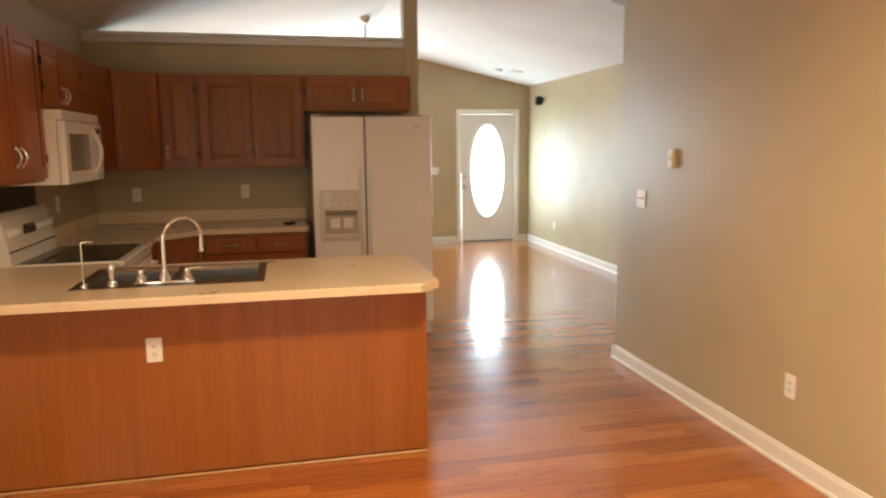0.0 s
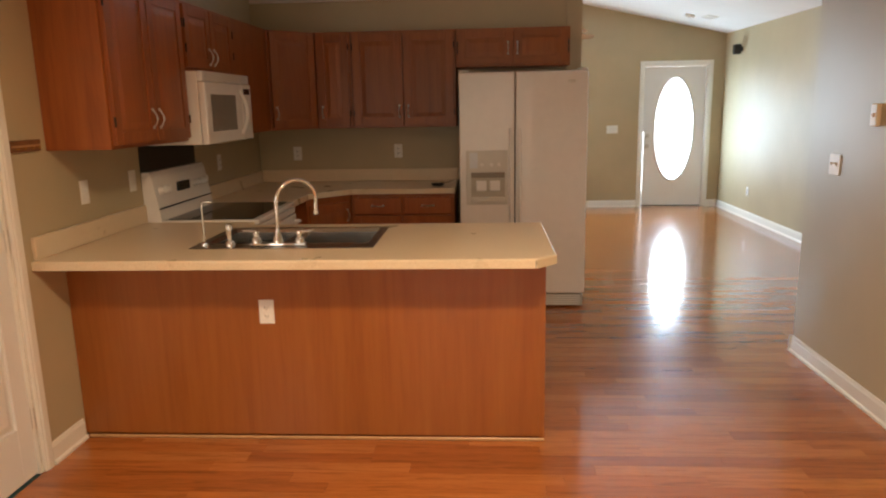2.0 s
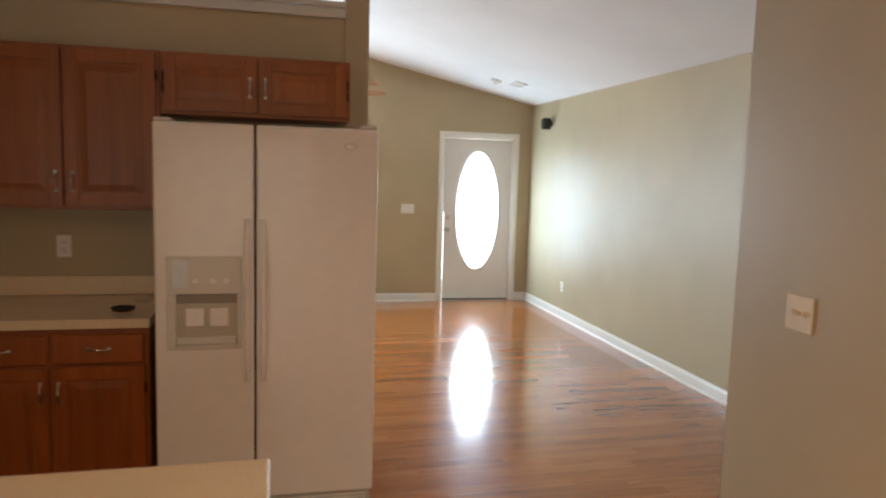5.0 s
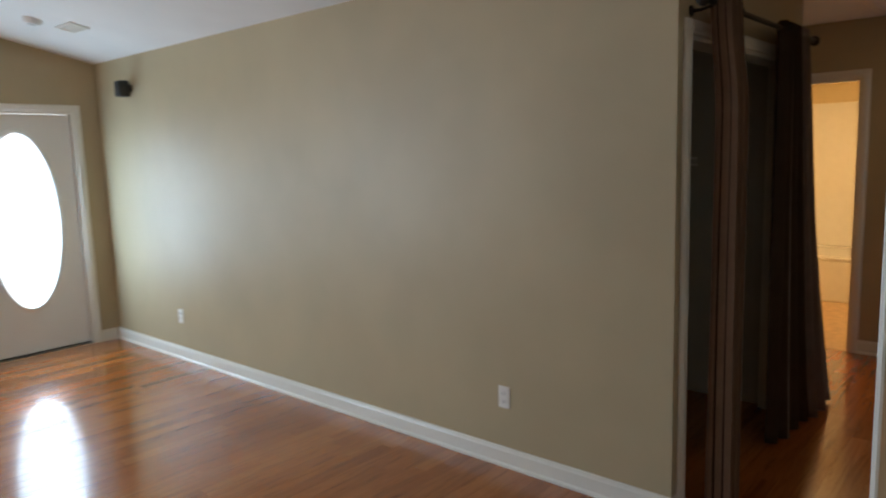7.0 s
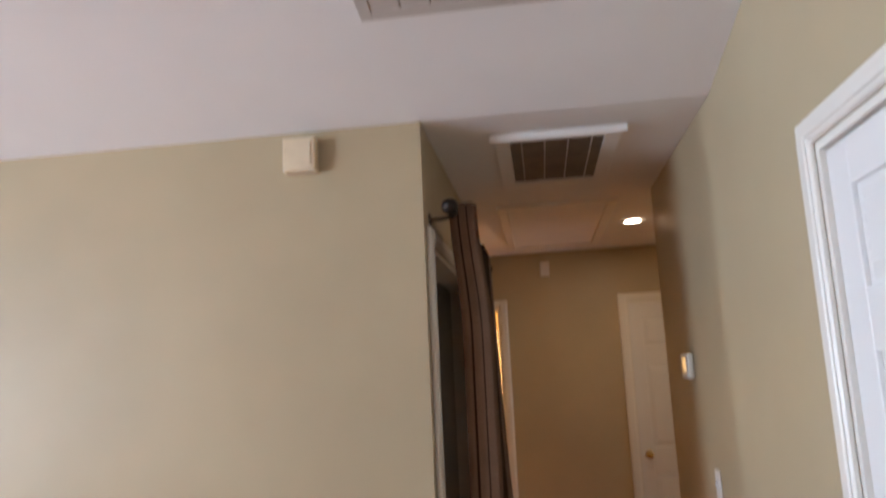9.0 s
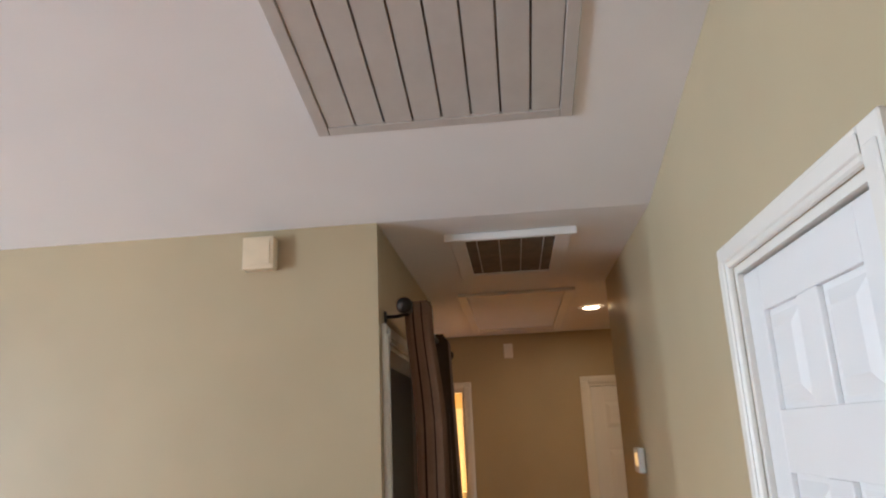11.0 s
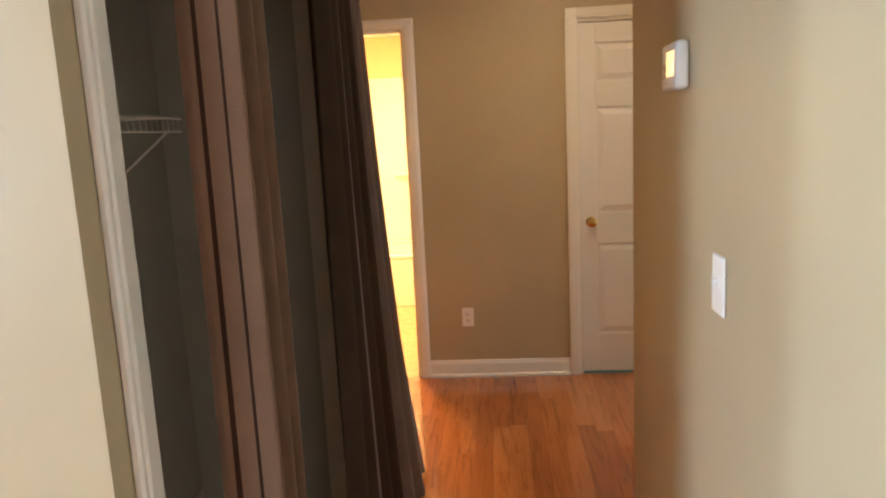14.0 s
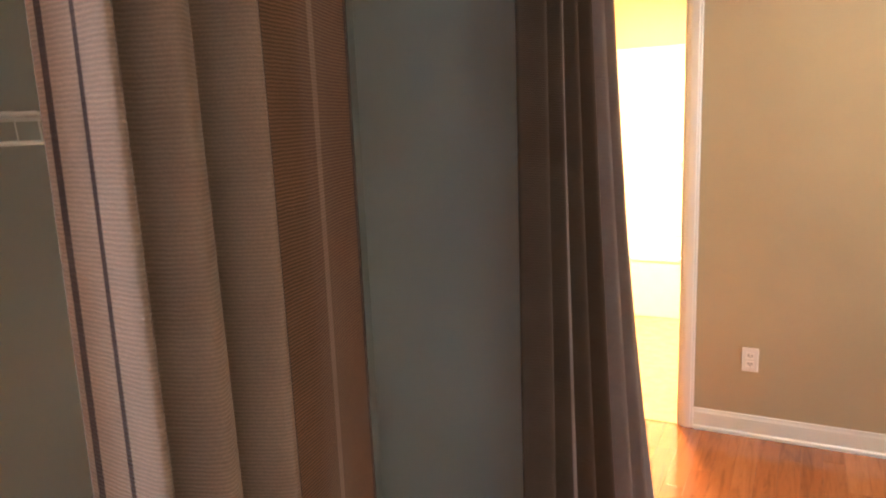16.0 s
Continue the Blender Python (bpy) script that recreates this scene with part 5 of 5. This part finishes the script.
part("rim", boxes((-0.008, 0.08, 0.0, 1.82, 0.421, 0.45), (0.84, 0.925, 0.0, 1.82, 0.421, 0.45), (0.08, 0.84, 0.0, 0.08, 0.421, 0.45), (0.08, 0.84, 1.74, 1.82, 0.421, 0.45), bevel=0.008, seg=2), TUBW, tub)
part("basin", boxes((0.08, 0.84, 0.08, 1.74, 0.05, 0.10), (0.07, 0.08, 0.08, 1.74, 0.05, 0.421), (0.84, 0.85, 0.08, 1.74, 0.05, 0.421), (0.08, 0.84, 0.07, 0.08, 0.05, 0.421), (0.08, 0.84, 1.74, 1.75, 0.05, 0.421)), TUBW, tub)
ss = thing("shower_surround", pose(7.376, 0.475, 0.452), "white shower surround above the bathtub", "shower surround")
part("back_panel", boxes((-0.02, 0.0, 0.0, 1.82, 0.0, 1.55), bevel=0.004), TUBW, ss)
part("side_panel", boxes((-0.92, -0.021, 0.0, 0.018, 0.0, 1.55), bevel=0.004), TUBW, ss)
part("side_panel", boxes((-0.92, -0.021, 1.802, 1.82, 0.0, 1.55), bevel=0.004), TUBW, ss)
part("soap_ledge", boxes((-0.09, -0.021, 0.5, 0.9, 0.62, 0.65), bevel=0.006), TUBW, ss)
bl_ = thing("ceiling_light", pose(5.7, 1.3, Z0), "lit round bathroom ceiling light", "ceiling light")
part("base", lathe(bmesh.new(), ((0, -0.0005), (0.15, -0.0005), (0.15, -0.02), (0, -0.02)), 24), PLATE, bl_)
part("diffuser", lathe(bmesh.new(), ((0, -0.021), (0.14, -0.021), (0.135, -0.05), (0.09, -0.08), (0, -0.09)), 24), GLOWW, bl_, "warm glowing glass diffuser", None, True)
area_lamp("bathroom_lamp", (5.7, 1.3, Z0 - 0.1), (5.7, 1.3, 0), 0.28, 0.28, 44, (1.0, 0.60, 0.24), "DISK")

# plank floor
PW = 0.083
random.seed(5)
fl = structure("floor", boxes((XL, XR + 0.12, YB, YF + 0.02, -0.05, -0.006), (XR + 0.12, XE + 0.001, YA - 0.12, 2.3, -0.05, -0.006), (2.6, 5.3, -2.7, YA - 0.12, -0.05, -0.004)), SUB, "orange-brown glossy hardwood plank floor", "floor")
cache = {}


def plank_verts(L, tilt):
    """A plank with eased edges, its top faintly cupped across its width and tilted to one side."""
    g, c, w, h, cup = 0.0003, 0.0009, PW, 0.012, 0.00009
    ys = [g + c, w * 0.3, w * 0.7, w - g - c]
    zs = [-cup + tilt * (y / w - 0.5) if y in (ys[0], ys[3]) else tilt * (y / w - 0.5) for y in ys]
    vs = [(x, y, -h) for x, y in ((g, g), (L - g, g), (L - g, w - g), (g, w - g))]
    vs += [(x, y, z - 0.0001) for x, y, z in ((g, g, zs[0]), (L - g, g, zs[0]), (L - g, w - g, zs[3]), (g, w - g, zs[3]))]
    vs += [(x, y, z) for y, z in zip(ys, zs) for x in (g + c, L - g - c)]
    fs = [(8, 9, 11, 10), (10, 11, 13, 12), (12, 13, 15, 14), (4, 5, 9, 8), (6, 7, 14, 15), (5, 6, 15, 13, 11, 9), (7, 4, 8, 10, 12, 14)]
    fs += [(k, (k + 1) % 4, 4 + (k + 1) % 4, 4 + k) for k in range(4)]
    return vs, fs


def plank_mesh(L, tilt):
    key = (round(L, 2), tilt)
    if key not in cache:
        me = bpy.data.meshes.new("plank")
        vs, fs = plank_verts(*key)
        me.from_pydata(vs, [], fs)
        me.materials.append(FLOORP)
        cache[key] = me
    return cache[key]


rest_v, rest_f, count = [], [], 0
rows_ = []
y = YB
while y < YF + 0.01:
    x1 = XR
    if y + PW <= YS:
        x1 = 0.01
    elif y < YN:
        x1 = XE
    rows_.append((XL, x1, y))
    if y >= YN:
        if y < 1.6:
            rows_.append((XR + 0.12, XE, y))
        elif y < 2.2:
            rows_.append((3.3, XE, y))
    elif -2.6 < y < YA - 0.1:
        rows_.append((2.7, 5.2, y))
    elif YA - 0.1 <= y and y + PW <= YS:
        rows_.append((XH, XE, y))
    y += PW
for x0, x1, y in rows_:
    x = x0
    first = random.uniform(0.25, 1.0)
    while x < x1 - 0.01:
        L = round(first if x == x0 else random.uniform(0.45, 1.25), 2)
        L = round(min(L, x1 - x), 2)
        if x1 - x - L < 0.12:
            L = round(x1 - x, 2)
        if L < 0.02:
            break
        tilt = random.choice((-0.0001, -0.00005, 0.0, 0.00005, 0.0001))
        near = (-0.62 < y < 1.5 and x + L > -1.25) or (-1.15 < y <= -0.62 and -1.9 < x < 0.3)
        if near and count < 300:
            p_ = new("plank", plank_mesh(L, tilt))
            p_.location = (x, y, 0)
            p_.parent = fl
            count += 1
        else:
            vs, fs = plank_verts(L, tilt)
            o = len(rest_v)
            rest_v += [(a + x, b + y, c) for a, b, c in vs]
            rest_f += [tuple(o + k for k in f) for f in fs]
        x += L
me = bpy.data.meshes.new("planks")
me.from_pydata(rest_v, [], rest_f)
me.materials.append(FLOORJ)
ob = new("planks", me)
ob.parent = fl
tagged(ob, kind="stuff")
